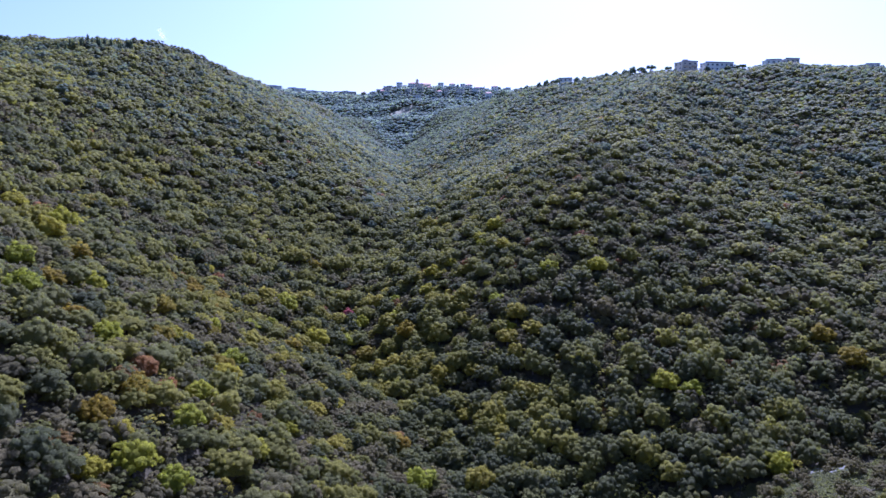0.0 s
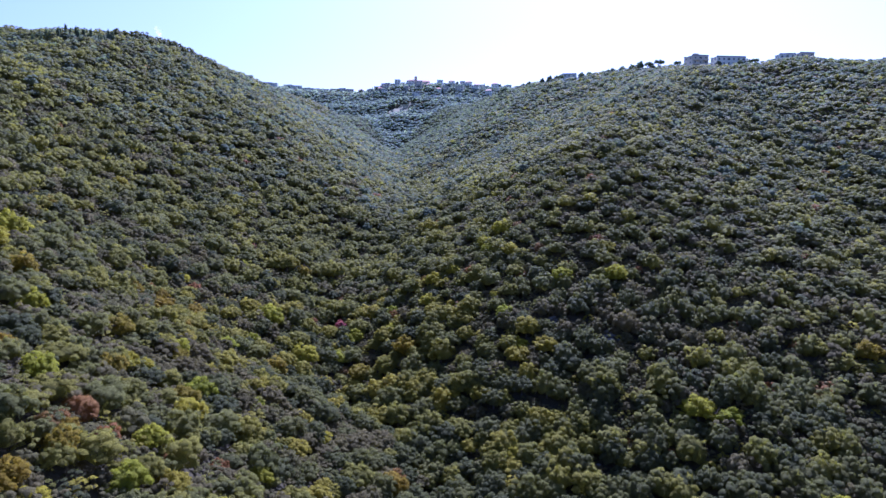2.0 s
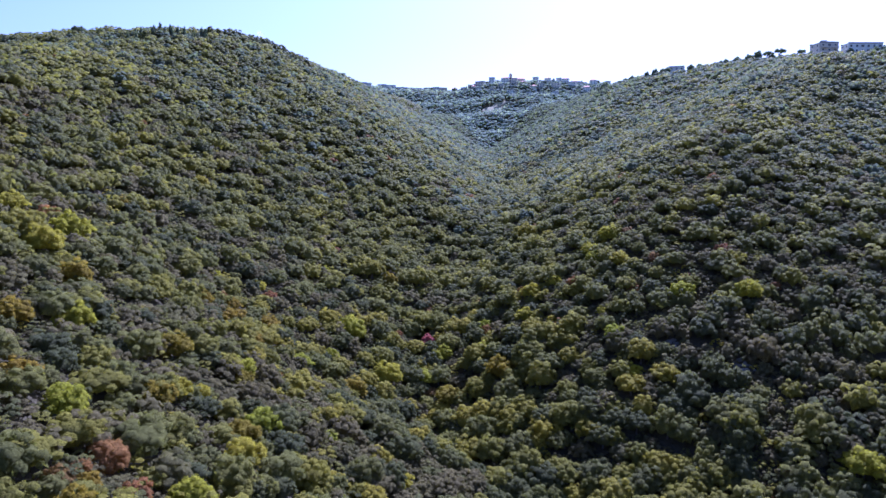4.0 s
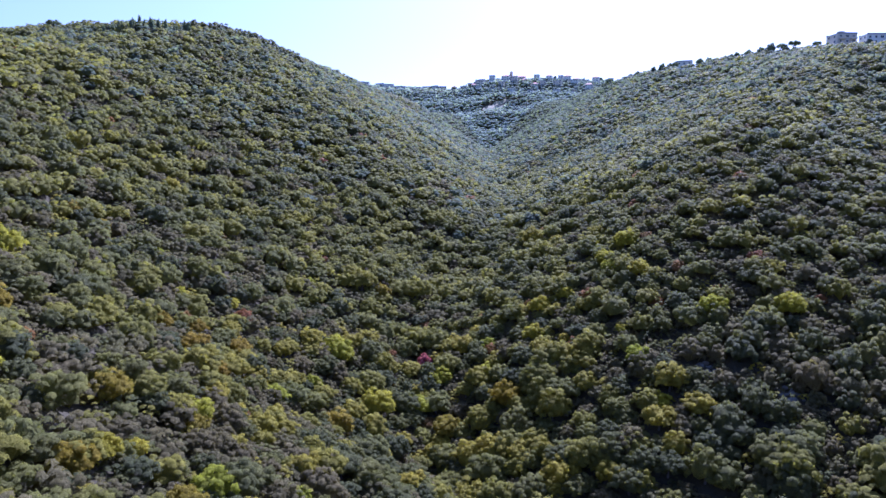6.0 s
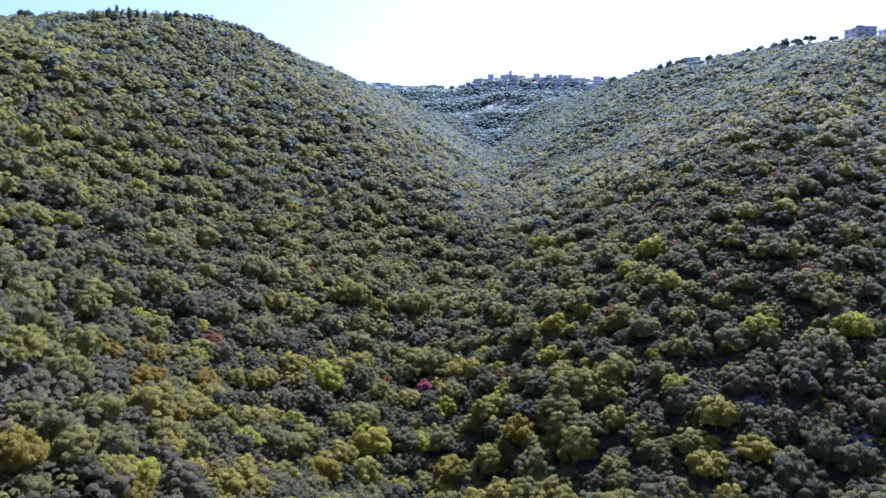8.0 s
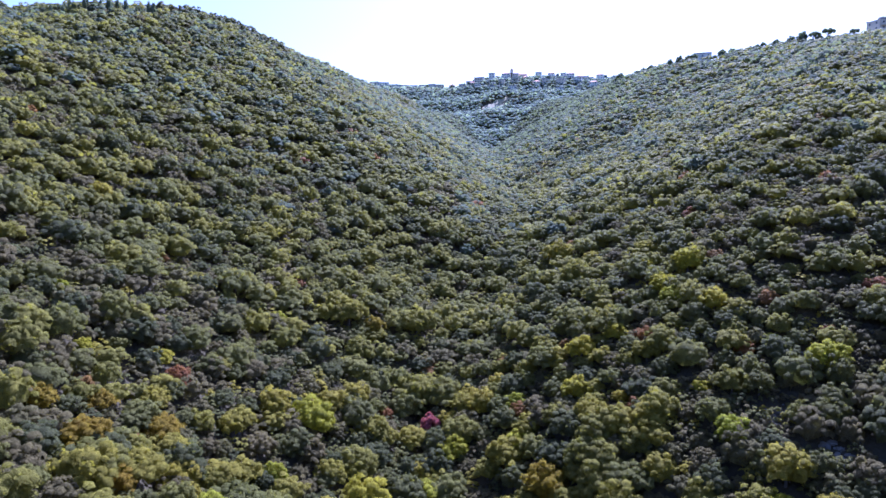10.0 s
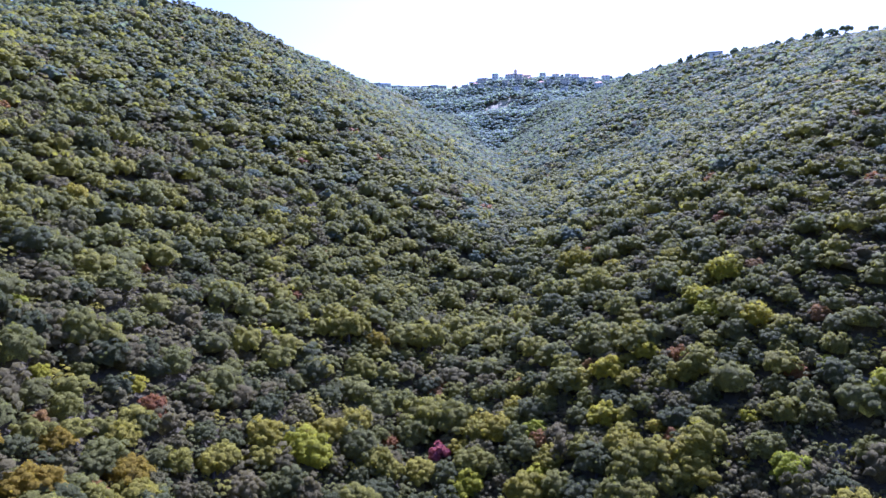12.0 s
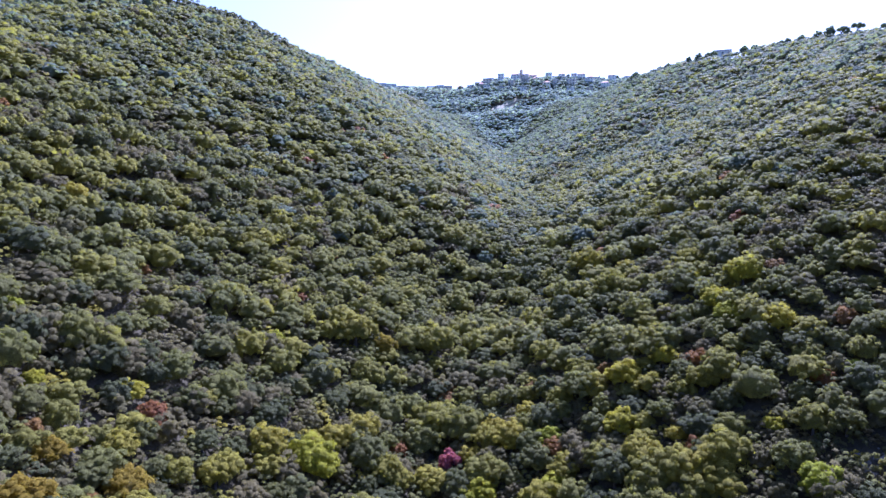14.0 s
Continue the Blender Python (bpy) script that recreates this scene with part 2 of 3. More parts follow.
def dome(rng, radius, flat, fine):
    """The dense inner dome of a crown, gently lumped, open below."""
    v, f = (ICO_2, ICO_2_F) if fine else (ICO, ICO_F)
    v = v @ turned(rng).T
    swell = np.ones(len(v))
    for i in range(4):
        w = rng.normal(0, 1, 3)
        swell += 0.08 * np.sin(2.6 * (v @ w) + rng.uniform(0, 6.28))
    v = v * (radius * swell * rng.uniform(0.92, 1.08, len(v)))[:, None] * np.array((1, 1, flat))
    return v, f[v[f][:, :, 2].mean(1) > -0.28 * radius]


def crown_template(rng, lobes, leaves, leaf=0.14, flat=0.8, spread=1.0, lobe=(0.30, 0.46), skirt=-0.30, faces=15, depth=(0.62, 0.80), core=0.0, fine=True):
    """A crown of radius about 1 over its base point: rounded clumps of twigs on a dome, each set with leaf tufts."""
    vs, fs, count = [], [], 0
    if core:
        v, f = dome(rng, core, flat, fine)
        vs, fs, count = [v], [f], len(v)
    for i in range(lobes):
        u = (i + 0.5) / lobes
        h = 1 - u * (1 - skirt)
        a = i * 2.399963 + rng.uniform(-0.5, 0.5)
        r = math.sqrt(max(0.0, 1 - h * h)) * spread
        # clumps gather in a few boughs that stand out from the dome
        bough = 1 + 0.13 * math.sin(3 * a + 2 * h) + 0.09 * math.sin(5 * h + a)
        c = np.array((r * math.cos(a), r * math.sin(a), h * flat)) * rng.uniform(*depth) * bough + rng.normal(0, 0.04, 3)
        q = rng.uniform(*lobe)
        ball, ball_f = (OCTA, OCTA_F) if faces == 8 else (ICO, ICO_F)
        core = (ball @ turned(rng).T) * rng.uniform(0.82, 1.15, (len(ball), 1)) * q
        core[:, 2] *= 0.85
        keep = ball_f[np.argsort(-core[ball_f].mean(1) @ np.array((0.25 * math.cos(a), 0.25 * math.sin(a), 1)))[:faces]]
        vs.append(core + c)
        fs.append(keep + count)
        count += len(ball)
        if leaves:
            d = rng.normal(0, 1, (leaves, 3)) + 0.7 * np.array((c[0], c[1], abs(c[2]) + 0.4)) / max(0.2, np.linalg.norm(c))
            d /= np.linalg.norm(d, axis=1)[:, None]
            p = c + d * q * rng.uniform(0.94, 1.14, (leaves, 1)) * np.array((1, 1, 0.88))
            n = d + rng.normal(0, 0.45, (leaves, 3))
            n /= np.linalg.norm(n, axis=1)[:, None]
            t = np.cross(n, rng.normal(0, 1, (leaves, 3)))
            t /= np.linalg.norm(t, axis=1)[:, None]
            b = np.cross(n, t)
            s = leaf * rng.uniform(0.6, 1.3, (leaves, 1))
            tri = np.stack([p + t * s, p - 0.5 * t * s + 0.8 * b * s, p - 0.5 * t * s - 0.8 * b * s], 1).reshape(-1, 3)
            vs.append(tri)
            fs.append(np.arange(leaves * 3).reshape(-1, 3) + count)
            count += leaves * 3
    v = np.concatenate(vs)
    v[:, 2] += 0.35
    return v, np.concatenate(fs)


def trunk_template(rng):
    """A short tapered trunk that forks into limbs, for a crown of radius 1."""
    vs, fs, count = [], [], 0
    ways = [((0, 0, -0.75), (0.04, 0.02, 0.25), 0.085)]
    for i in range(3):
        a = i * 2.09 + rng.uniform(-0.4, 0.4)
        ways.append(((0.02, 0.01, 0.05), (0.55 * math.cos(a), 0.55 * math.sin(a), 0.62), 0.045))
    for a, b, r in ways:
        a, b = np.array(a), np.array(b)
        w = (b - a) / np.linalg.norm(b - a)
        t = np.cross(w, (0.31, 0.77, 0.2))
        t /= np.linalg.norm(t)
        n = np.cross(w, t)
        for p, q in ((a, r), ((a + b) / 2 + rng.normal(0, 0.03, 3), r * 0.75), (b, r * 0.35)):
            for k in range(6):
                g = k * math.pi / 3
                vs.append(p + (t * math.cos(g) + n * math.sin(g)) * q)
        for ring in range(2):
            for k in range(6):
                i0, i1 = count + ring * 6 + k, count + ring * 6 + (k + 1) % 6
                fs += [(i0, i1, i1 + 6), (i0, i1 + 6, i0 + 6)]
        count += 18
    return np.array(vs), np.array(fs)


rng = np.random.default_rng(7)
FINE = [crown_template(rng, 44, 5, 0.064, rng.uniform(0.72, 0.92), lobe=(0.16, 0.27), faces=10, depth=(0.70, 0.88), core=0.74) for i in range(8)]
NEAR = [crown_template(rng, 26, 3, 0.070, rng.uniform(0.7, 0.9), lobe=(0.19, 0.30), faces=9, depth=(0.68, 0.84), core=0.74) for i in range(6)]
MIDDLE = [crown_template(rng, 17, 1, 0.085, rng.uniform(0.7, 0.9), lobe=(0.22, 0.34), faces=9, depth=(0.66, 0.84), core=0.72, fine=False) for i in range(6)]
COARSE = [crown_template(rng, 11, 0, 0.12, rng.uniform(0.65, 0.85), lobe=(0.25, 0.40), faces=7, depth=(0.66, 0.84), core=0.68, fine=False) for i in range(8)]
BUSH = [crown_template(rng, 11, 1, 0.11, 0.8, lobe=(0.22, 0.36), faces=7, depth=(0.6, 0.84)) for i in range(6)]
FAR = [crown_template(rng, 4, 0, flat=0.75, lobe=(0.42, 0.62), faces=6, depth=(0.5, 0.7)) for i in range(8)]
ASIDE = [crown_template(rng, 3, 0, flat=0.7, lobe=(0.55, 0.75), faces=8, depth=(0.45, 0.6)) for i in range(6)]
TRUNKS = [trunk_template(rng) for i in range(3)]


def behind_crest(x, y):
    """How far a place lies back on the flat tops behind the crests."""
    v = smooth_min(valley(x, y, STREAM), valley(x, y, GULLY), 12)
    return v - np.where(x < np.interp(y, STREAM[:, 1], STREAM[:, 0]), np.interp(y, *WEST_CREST), np.interp(y, *EAST_CREST))


def scatter():
    """Every tree and shrub: x, y, radius, kind, tone, level of detail."""
    g = np.random.default_rng(11)
    out = []
    for step, x0, x1, y0, y1 in ((3.6, -300, 360, -40, 420), (4.2, -300, 360, 420, 560), (5.0, -300, 330, 560, 780), (6.0, -310, 180, 780, 1120)):
        xs, ys = np.meshgrid(np.arange(x0, x1, step), np.arange(y0, y1, step * 0.9))
        xs = xs + (np.arange(xs.shape[0]) % 2)[:, None] * step / 2
        x = (xs + g.uniform(-0.42, 0.42, xs.shape) * step).ravel()
        y = (ys + g.uniform(-0.42, 0.42, xs.shape) * step).ravel()
        big = g.uniform(0, 1, x.size)
        r = step * (0.50 + 0.46 * big ** 1.9) * g.uniform(0.9, 1.1, x.size)
        out.append(np.stack([x, y, r], 1))
    p = np.concatenate(out)
    x, y, r = p.T
    n = len(p)
    d, west = along(x, y, STREAM)
    patch = np.sin(x / 17 + 2 * np.sin(y / 29)) + np.sin(y / 13 + 1.5 * np.sin(x / 23)) + g.normal(0, 0.35, n)
    # young yellow-green oaks are thickest on the near western bank, dark evergreens by the stream and gully, grey scrub higher up
    young = (np.interp(y, (160, 200, 260, 340), (0.26, 0.30, 0.40, 0.48)) + 0.22 * ((d < 36) & (y > 185) & (y < 330)) + 0.13 * patch - 0.06 * (~west & (y < 300)))
    # the extra dark trees on the near eastern bank also stand in for its shade
    dark = 0.26 - 0.02 * patch + 0.12 * np.sin(x / 9 - y / 14) * np.sin(y / 11 + x / 19) + np.where(y < 185, 0.22, -0.06) * (d < 25) + 0.36 * (~west & (y < 185))
    pick = g.uniform(0, 1, n)
    kind = np.where(pick < young, 0, np.where(pick < young + np.clip(dark, 0.1, 0.7), 1, 2))
    kind = np.where(g.uniform(0, 1, n) < 0.014, 3, kind)
    # further up the valley the scrub gives way to closed green woods, muted to imitate haze
    closed = (kind == 2) & (g.uniform(0, 1, n) < np.interp(y, (210, 340), (0.0, 0.45)))
    kind = np.where(closed, np.where(g.uniform(0, 1, n) < 0.4, 0, 1), kind)
    # towards the valley head and on the far terraces, leaves with haze painted in take over
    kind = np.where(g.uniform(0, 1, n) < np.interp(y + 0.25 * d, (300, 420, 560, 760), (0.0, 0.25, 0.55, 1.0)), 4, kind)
    # a dark evergreen shoulder stands behind the western crest
    kind = np.where((x < -104) & (y > 650) & (y < 880), 1, kind)
    # the hill at the head gets the palest leaves, for the thickest haze
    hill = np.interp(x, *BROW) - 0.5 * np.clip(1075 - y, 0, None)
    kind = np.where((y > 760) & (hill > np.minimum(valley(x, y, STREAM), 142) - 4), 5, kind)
    r = r * np.choose(kind, (1.10, 1.05, 0.95, 0.8, 1.05, 1.3))
    tone = g.uniform(0, 1, n)
    # past y 260 oak tones dull, a painted stand-in for haze
    tone = np.where(kind == 0, tone * np.interp(y, (170, 260, 380), (0.55, 0.6, 0.35)), tone)
    tone = np.clip(tone, 0.02, 0.98)
    # how near the wood is to the stretch of valley that is flown, where it lies ahead of it
    reach = np.full(n, 1e4)
    for along_y in (0, 30, 60, 90, 128):
        dx, dy = x + 0.13 * along_y, y - along_y
        turn = np.arctan2(dx, dy) + (0.0 if along_y < 30 else 0.12)
        reach = np.where((np.abs(turn) < 0.64) & (np.hypot(dx, dy) > 72), np.minimum(reach, np.hypot(dx, dy)), reach)
    fan = (reach < 1e4) & ~((behind_crest(x, y) > 55) & (y < 800))
    level = np.where(reach < 128, 0, np.where(reach < 205, 1, np.where(reach < 400, 2, 3)))
    level = np.where((kind == 2) & (level == 0), 1, level)
    # woods under and beside the flight, that it has already passed
    beside = ~fan & (np.abs(x) < 135) & (y > -50) & (y < 200)
    level = np.where(fan, level, np.where(beside, 2, 4))
    keep = (fan | (g.uniform(0, 1, n) < np.where(beside, 0.93, 0.34)))
    r = np.where(fan, r * np.where(level > 2, 1.1, 1.0), r * np.where(beside, 1.0, 1.35))
    spur = (x > 56) & (y < np.interp(x, *SPUR)) & (y > np.interp(x, *SPUR) - 46) & (x < 130)
    kind = np.where(spur, np.where(kind == 0, 0, 2), kind)
    r = np.where(spur, r * 0.55, r)
    keep &= ~spur | (g.uniform(0, 1, n) < 0.6)
    # taller, wider-set woods on the eastern bank
    wide = ~west & ~spur & (y < 230) & (kind < 2)
    keep &= ~wide | (g.uniform(0, 1, n) < 0.8)
    r = np.where(wide, r * np.where(level < 2, 1.28, 1.08), np.where(level == 2, r * 1.18, np.where(level == 3, r * 1.15, r)))
    r = np.minimum(r, np.where(kind == 5, 5.0, np.where(level < 2, 3.7, 4.0)))
    # clear of the houses and of the trees that are set one by one
    for hx, hy, hr in CLEAR:
        q = np.hypot(x - hx, y - hy)
        keep &= q > hr
        r = np.where((np.abs(x - hx) < hr + 4) & (y < hy) & (y > hy - (50 if hy < 800 else 25)), np.minimum(r, 1.1 if hy < 800 else 2.2), r)
    for hx, hy, hr in MARKS:
        keep &= np.hypot(x - hx, y - hy) > hr * 0.75
    # open, stony places
    for ox, oy, orad in OPEN:
        keep &= (np.hypot(x - ox, y - oy) > orad) | ((g.uniform(0, 1, n) < 0.25) & (oy < 500))
    p = np.stack([x, y, r, kind, tone, level], 1)[keep]
    # bare ground that is left between the crowns on the near slopes closes with low bushes
    cell = 0.8
    bare = np.ones((340, 400), bool)
    for tx, ty, tr in p[(p[:, 0] > -132) & (p[:, 0] < 190) & (p[:, 1] > 68) & (p[:, 1] < 342), :3].tolist() + [(a, b, 0.6 * c) for a, b, c in MARKS] + list(OPEN):
        i, j, k = (ty - 70) / cell, (tx + 130) / cell, 0.86 * tr / cell
        i0, i1, j0, j1 = max(0, int(i - k)), int(i + k) + 2, max(0, int(j - k)), int(j + k) + 2
        ii, jj = np.ogrid[i0:min(i1, 340), j0:min(j1, 400)]
        bare[i0:i1, j0:j1] &= (ii - i) ** 2 + (jj - j) ** 2 > k * k
    fill = []
    for i, j in g.permutation(np.argwhere(bare)).tolist():
        if bare[i, j]:
            s = g.uniform(1.1, 1.9)
            k = int(0.65 * s / cell)
            bare[max(0, i - k):i + k + 1, max(0, j - k):j + k + 1] = False
            fx, fy = j * cell - 130, i * cell + 70
            if not (56 < fx < 130 and -46 < fy - np.interp(fx, *SPUR) < 0):
                near = min(math.hypot(fx + 0.13 * q, fy - q) for q in (0, 30, 60, 90, 128))
                turn = min(abs(math.atan2(fx + 0.13 * q, fy - q) + (0.0 if q < 30 else 0.12)) for q in (0, 30, 60, 90, 128) if fy > q + 20)
                if near < 190 and turn < 0.62:
                    fill.append((fx, fy, s, g.choice((0, 1, 1, 2, 2, 2)), g.uniform(), 5))
    p = np.concatenate([p, np.array(fill)])
    return p[:, 0], p[:, 1], p[:, 2], p[:, 3].astype(int), p[:, 4], p[:, 5].astype(int)


# edge of the open grassy spur by the gully
SPUR = ((56, 78, 92, 113, 130), (146, 151, 161, 173, 182))
# trees that stand out by their colour: x, y, radius of the crown
WEST_BRIGHT = [(-44.2, 87.8, 2.1), (-40.8, 92.3, 3.2), (-44.5, 96.6, 2.2), (-38.8, 106.9, 2.8), (-41.1, 119.5, 2.7), (-56.9, 120.9, 2.8), (-71.9, 121.7, 3.4), (-40.9, 134.3, 3), (-80.4, 135.8, 3.1), (-54.3, 141.8, 2.5), (-70.1, 142.4, 3), (-53.1, 146.5, 1.9), (-43.9, 148.5, 3.2), (-87.1, 159.4, 4.2), (-53, 163.7, 2.6), (-101.5, 170.5, 3.1), (-90.7, 172.5, 3.8), (-51.7, 190.7, 2.8), (-76.5, 204.9, 1.6), (-49.4, 207.4, 2.1), (-69.6, 213.6, 2), (-37.2, 213.8, 4.2), (-86.4, 214.4, 1.8), (-48.6, 223.1, 4), (-62.9, 248, 2.6)]
BRIGHT = [(-36, 93.3, 2.6), (-30.2, 113.5, 2.5), (-21.4, 126.6, 1.6), (-28.8, 130.5, 2.2), (-4.3, 144.3, 3.7), (73.9, 150.1, 3.5), (-24.4, 160.5, 2.6), (-36.7, 160.5, 1.6), (63.1, 173.9, 3.1), (16, 174.4, 2.9), (57.5, 177.1, 4.2), (20.5, 206.4, 2.5), (17.9, 218.1, 2.9), (-29.5, 221.9, 3.4), (50.6, 225.7, 3.6), (35.3, 229.1, 3.3), (15.8, 229.7, 1.8), (-14.4, 230.5, 2.6), (-26.1, 232, 3.2), (28.7, 235.6, 1.9), (-3.9, 238, 2.8), (-15, 241.2, 2.4), (-2.3, 247.7, 3), (22.1, 247.9, 3), (4.3, 249.4, 2.5), (15.9, 254.5, 2.6), (14.8, 259.7, 3), (20.6, 263.5, 3.4), (13.2, 270.7, 2.3)]
WEST_OAKS = [(-35.2, 112, 2.5), (-91.8, 160.2, 4.2), (-45.6, 178.4, 2.5), (-83.3, 197.4, 3.1), (-65.7, 204.2, 2.6), (-59.8, 206.2, 2.3), (-54.2, 220.6, 3.3), (-81.4, 230.5, 3.8), (-24.6, 235.7, 3.7), (-29.4, 249.1, 4.6), (-35, 249.2, 4.6), (-102.3, 251.9, 3), (-73.4, 252.3, 3.3), (-47.6, 254.1, 3.2), (-51.9, 263.1, 4.5), (-37.9, 271.3, 4.6)]
OAKS = [(9.2, 152.4, 4), (71.7, 153.9, 4.3), (-1.2, 177.9, 3.6), (33.5, 179.6, 3.7), (38.5, 188.2, 4.6), (-10.5, 192.1, 3.9), (-12.3, 200.3, 4.6), (27.3, 204.1, 3.5), (12.5, 207, 3), (4, 221.6, 2.9), (20.2, 227.6, 3.1), (-7.7, 232.7, 2.7), (23.6, 239.6, 2.4), (5.5, 240.9, 2.4), (1.3, 244.3, 2.4), (-18.6, 245.5, 2.5), (27.9, 251.2, 2.6), (-8.8, 254.8, 2.6), (22.4, 257.9, 2.2), (2.4, 265.7, 3.3), (14.8, 278.5, 3.1), (-1.1, 281.9, 3.7), (3.5, 291.3, 2.3), (-4.3, 302.7, 4.2)]
AMBER = [(-48.3, 97.5, 2.7), (-46.6, 106, 2.4), (-47.8, 110.6, 1.8), (-62.7, 120.4, 2.5), (-74, 134.6, 2.9), (-53.8, 136.1, 2.7), (-44.6, 142.6, 2.8), (-60.4, 153.7, 3.1), (-78.8, 155.6, 3.3), (-9.8, 156.3, 3.3), (-51.8, 160.8, 2.1), (-58.7, 183.5, 2.2), (-65.6, 187.7, 3.3), (-72.6, 189.8, 2.4), (115.9, 195.4, 4.2), (-69.2, 197, 2.1), (-74.7, 197.9, 1.1), (-41.9, 198.9, 3.4), (-62.1, 199.3, 2.8), (111.9, 204.6, 3.8), (-101.2, 207.1, 2.4), (-95.8, 209.1, 2.3), (-22.4, 216.8, 3.8), (-9.4, 219.4, 3.8), (-46.5, 264.1, 2.8)]
RUSTY = [(-42.5, 85.5, 1.6), (-50, 90.8, 1.9), (-49.7, 109, 1.9), (-49.9, 113.1, 1.5), (-33.5, 126.1, 1.6), (-13.2, 132, 1.7), (-41.4, 147.4, 1.2), (-41.1, 151, 1.3), (-61.9, 158.5, 0.7), (44.1, 164.3, 1.8), (-39.8, 173.7, 1.2), (41.7, 174.8, 1.2), (39, 175.4, 1.1), (-51.4, 176.4, 1.4), (27.5, 176.4, 2.1), (-63.5, 194.7, 1.7), (-72.5, 198.4, 1.7), (-66.2, 212.8, 2.4), (-56.3, 214, 1.2), (-36.2, 227.9, 1.1), (38.1, 235.1, 1.8), (-40.2, 242.5, 1.5), (9.7, 246.8, 2.5), (-17.2, 257, 1.9), (-32.9, 262.1, 1.4), (-23.8, 266.8, 1.7), (23.6, 276.6, 1.8), (-22, 281.3, 2.2), (54.5, 281.4, 2), (-100.2, 289.2, 1.4), (-64.8, 291.1, 1.7)]
MARKS = WEST_BRIGHT + BRIGHT + WEST_OAKS + OAKS + AMBER + RUSTY + [(-31, 241, 4.0), (-29.5, 236.5, 3.5), (-112.6, 274.7, 4.2)]
# houses on the ridge and the village
RIDGE_HOUSES = [(184, 543, 12), (209, 548, 14), (174, 543, 9), (254, 556, 9), (268, 557, 9), (333, 562, 8), (116, 667, 10)]
CLEAR = RIDGE_HOUSES + [(-330 + 14 * i, 1090, 4) for i in range(33)]
OPEN = [(26, 222, 2.2), (31, 214, 2.0), (34, 232, 1.8), (-62, 108, 2.0), (30, 170, 2.2), (84, 148, 4), (-64, 983, 7), (-57, 983, 9), (-50, 987, 10), (-42, 992, 9), (-36, 997, 7), (-33, 190, 1.5), (44, 205, 2)]
TX, TY, TR, TKIND, TTONE, TLEVEL = scatter()
TZ = land(TX, TY)
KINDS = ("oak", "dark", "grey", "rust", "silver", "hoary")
TEMPLATES = (NEAR, MIDDLE, COARSE, FAR, ASIDE, BUSH)


def joined(templates, idx, lift, flatten, g):
    """All the trees idx as one set of arrays."""
    vs, fs, tones, count = [], [], [], 0
    which = g.integers(0, len(templates), len(idx))
    for k, (v, f) in enumerate(templates):
        i = idx[which == k]
        if not len(i):
            continue
        a = g.uniform(0, 6.283, len(i))
        c, s = np.cos(a)[:, None], np.sin(a)[:, None]
        r = TR[i][:, None]
        tall = (g.uniform(0.8, 1.2, len(i)) * flatten * np.where((TX[i] > 0) & (TY[i] < 230), 1.25, 1.0))[:, None]
        w = np.stack([(v[:, 0] * c - v[:, 1] * s) * r + TX[i][:, None], (v[:, 0] * s + v[:, 1] * c) * r + TY[i][:, None],
                      (v[:, 2] * tall + lift) * r + TZ[i][:, None]], -1)
        vs.append(w.reshape(-1, 3))
        fs.append((f[None] + (np.arange(len(i)) * len(v))[:, None, None] + count).reshape(-1, 3))
        tones.append(np.repeat(TTONE[i], len(v)))
        count += len(i) * len(v)
    return np.concatenate(vs), np.concatenate(fs), np.concatenate(tones)


SINGLE = {"oak": ("oak_tree", "young yellow-green oak with a domed crown on the slope", "tree"),
          "dark": ("evergreen_oak", "dark green evergreen oak with a dense crown on the slope", "tree"),
          "grey": ("shrub", "grey-green bushy shrub on the stony slope", "shrub"),
          "rust": ("rusty_shrub", "rust-brown shrub among green trees on the slope", "shrub")}
WOODS = {"oak": "yellow-green oak woods that cover the valley sides", "dark": "dark evergreen oak woods that cover the valley sides",
         "grey": "grey-green scrub between the trees of the valley sides", "rust": "scattered rust-brown shrubs on the valley sides",
         "silver": "woods towards the head of the valley, leaves painted pale as by haze", "hoary": "woods on the hill below the village, leaves painted pale blue-green as by haze"}


def plant(name, label, category, crown, trunk, m, group):
    e = new(name)
    tagged(e, label, category, group)
    e.empty_display_size = 0.3
    for part_name, data in (("trunk", trunk), ("crown", crown)):
        o = new(part_name, data)
        o.parent = e
    e.matrix_world = m
    return e


single = set()
CREST_CROWNS = [from_arrays("crown", v, f, LEAF["dark"]) for v, f in MIDDLE]
g = np.random.default_rng(23)
trunk_meshes = [from_arrays("trunk", v, f, BARK) for v, f in TRUNKS]
for number, key in enumerate(KINDS):
    meshes = [from_arrays("crown", v, f, LEAF[key]) for v, f in FINE]
    of_kind = np.nonzero((TKIND == number) & (TLEVEL < 2))[0]
    # the stretch of wood that the flight passes nearest
    order = of_kind[np.argsort(np.hypot(TX[of_kind] + 18, (TY[of_kind] - 195) * 0.8))][: (210, 220, 220, 10, 0, 0)[number]]
    for i in order:
        single.add(int(i))
        r = float(TR[i])
        m = Matrix.LocRotScale((TX[i], TY[i], TZ[i] + (0.1 if number > 1 else 0.32) * r), Euler((0, 0, g.uniform(0, 6.28))), (r, r, r * g.uniform(0.85, 1.15)))
        plant(*SINGLE[key], meshes[g.integers(0, 8)], trunk_meshes[g.integers(0, 3)], m, "trees of the wood" if number < 2 else "shrubs of the slope")

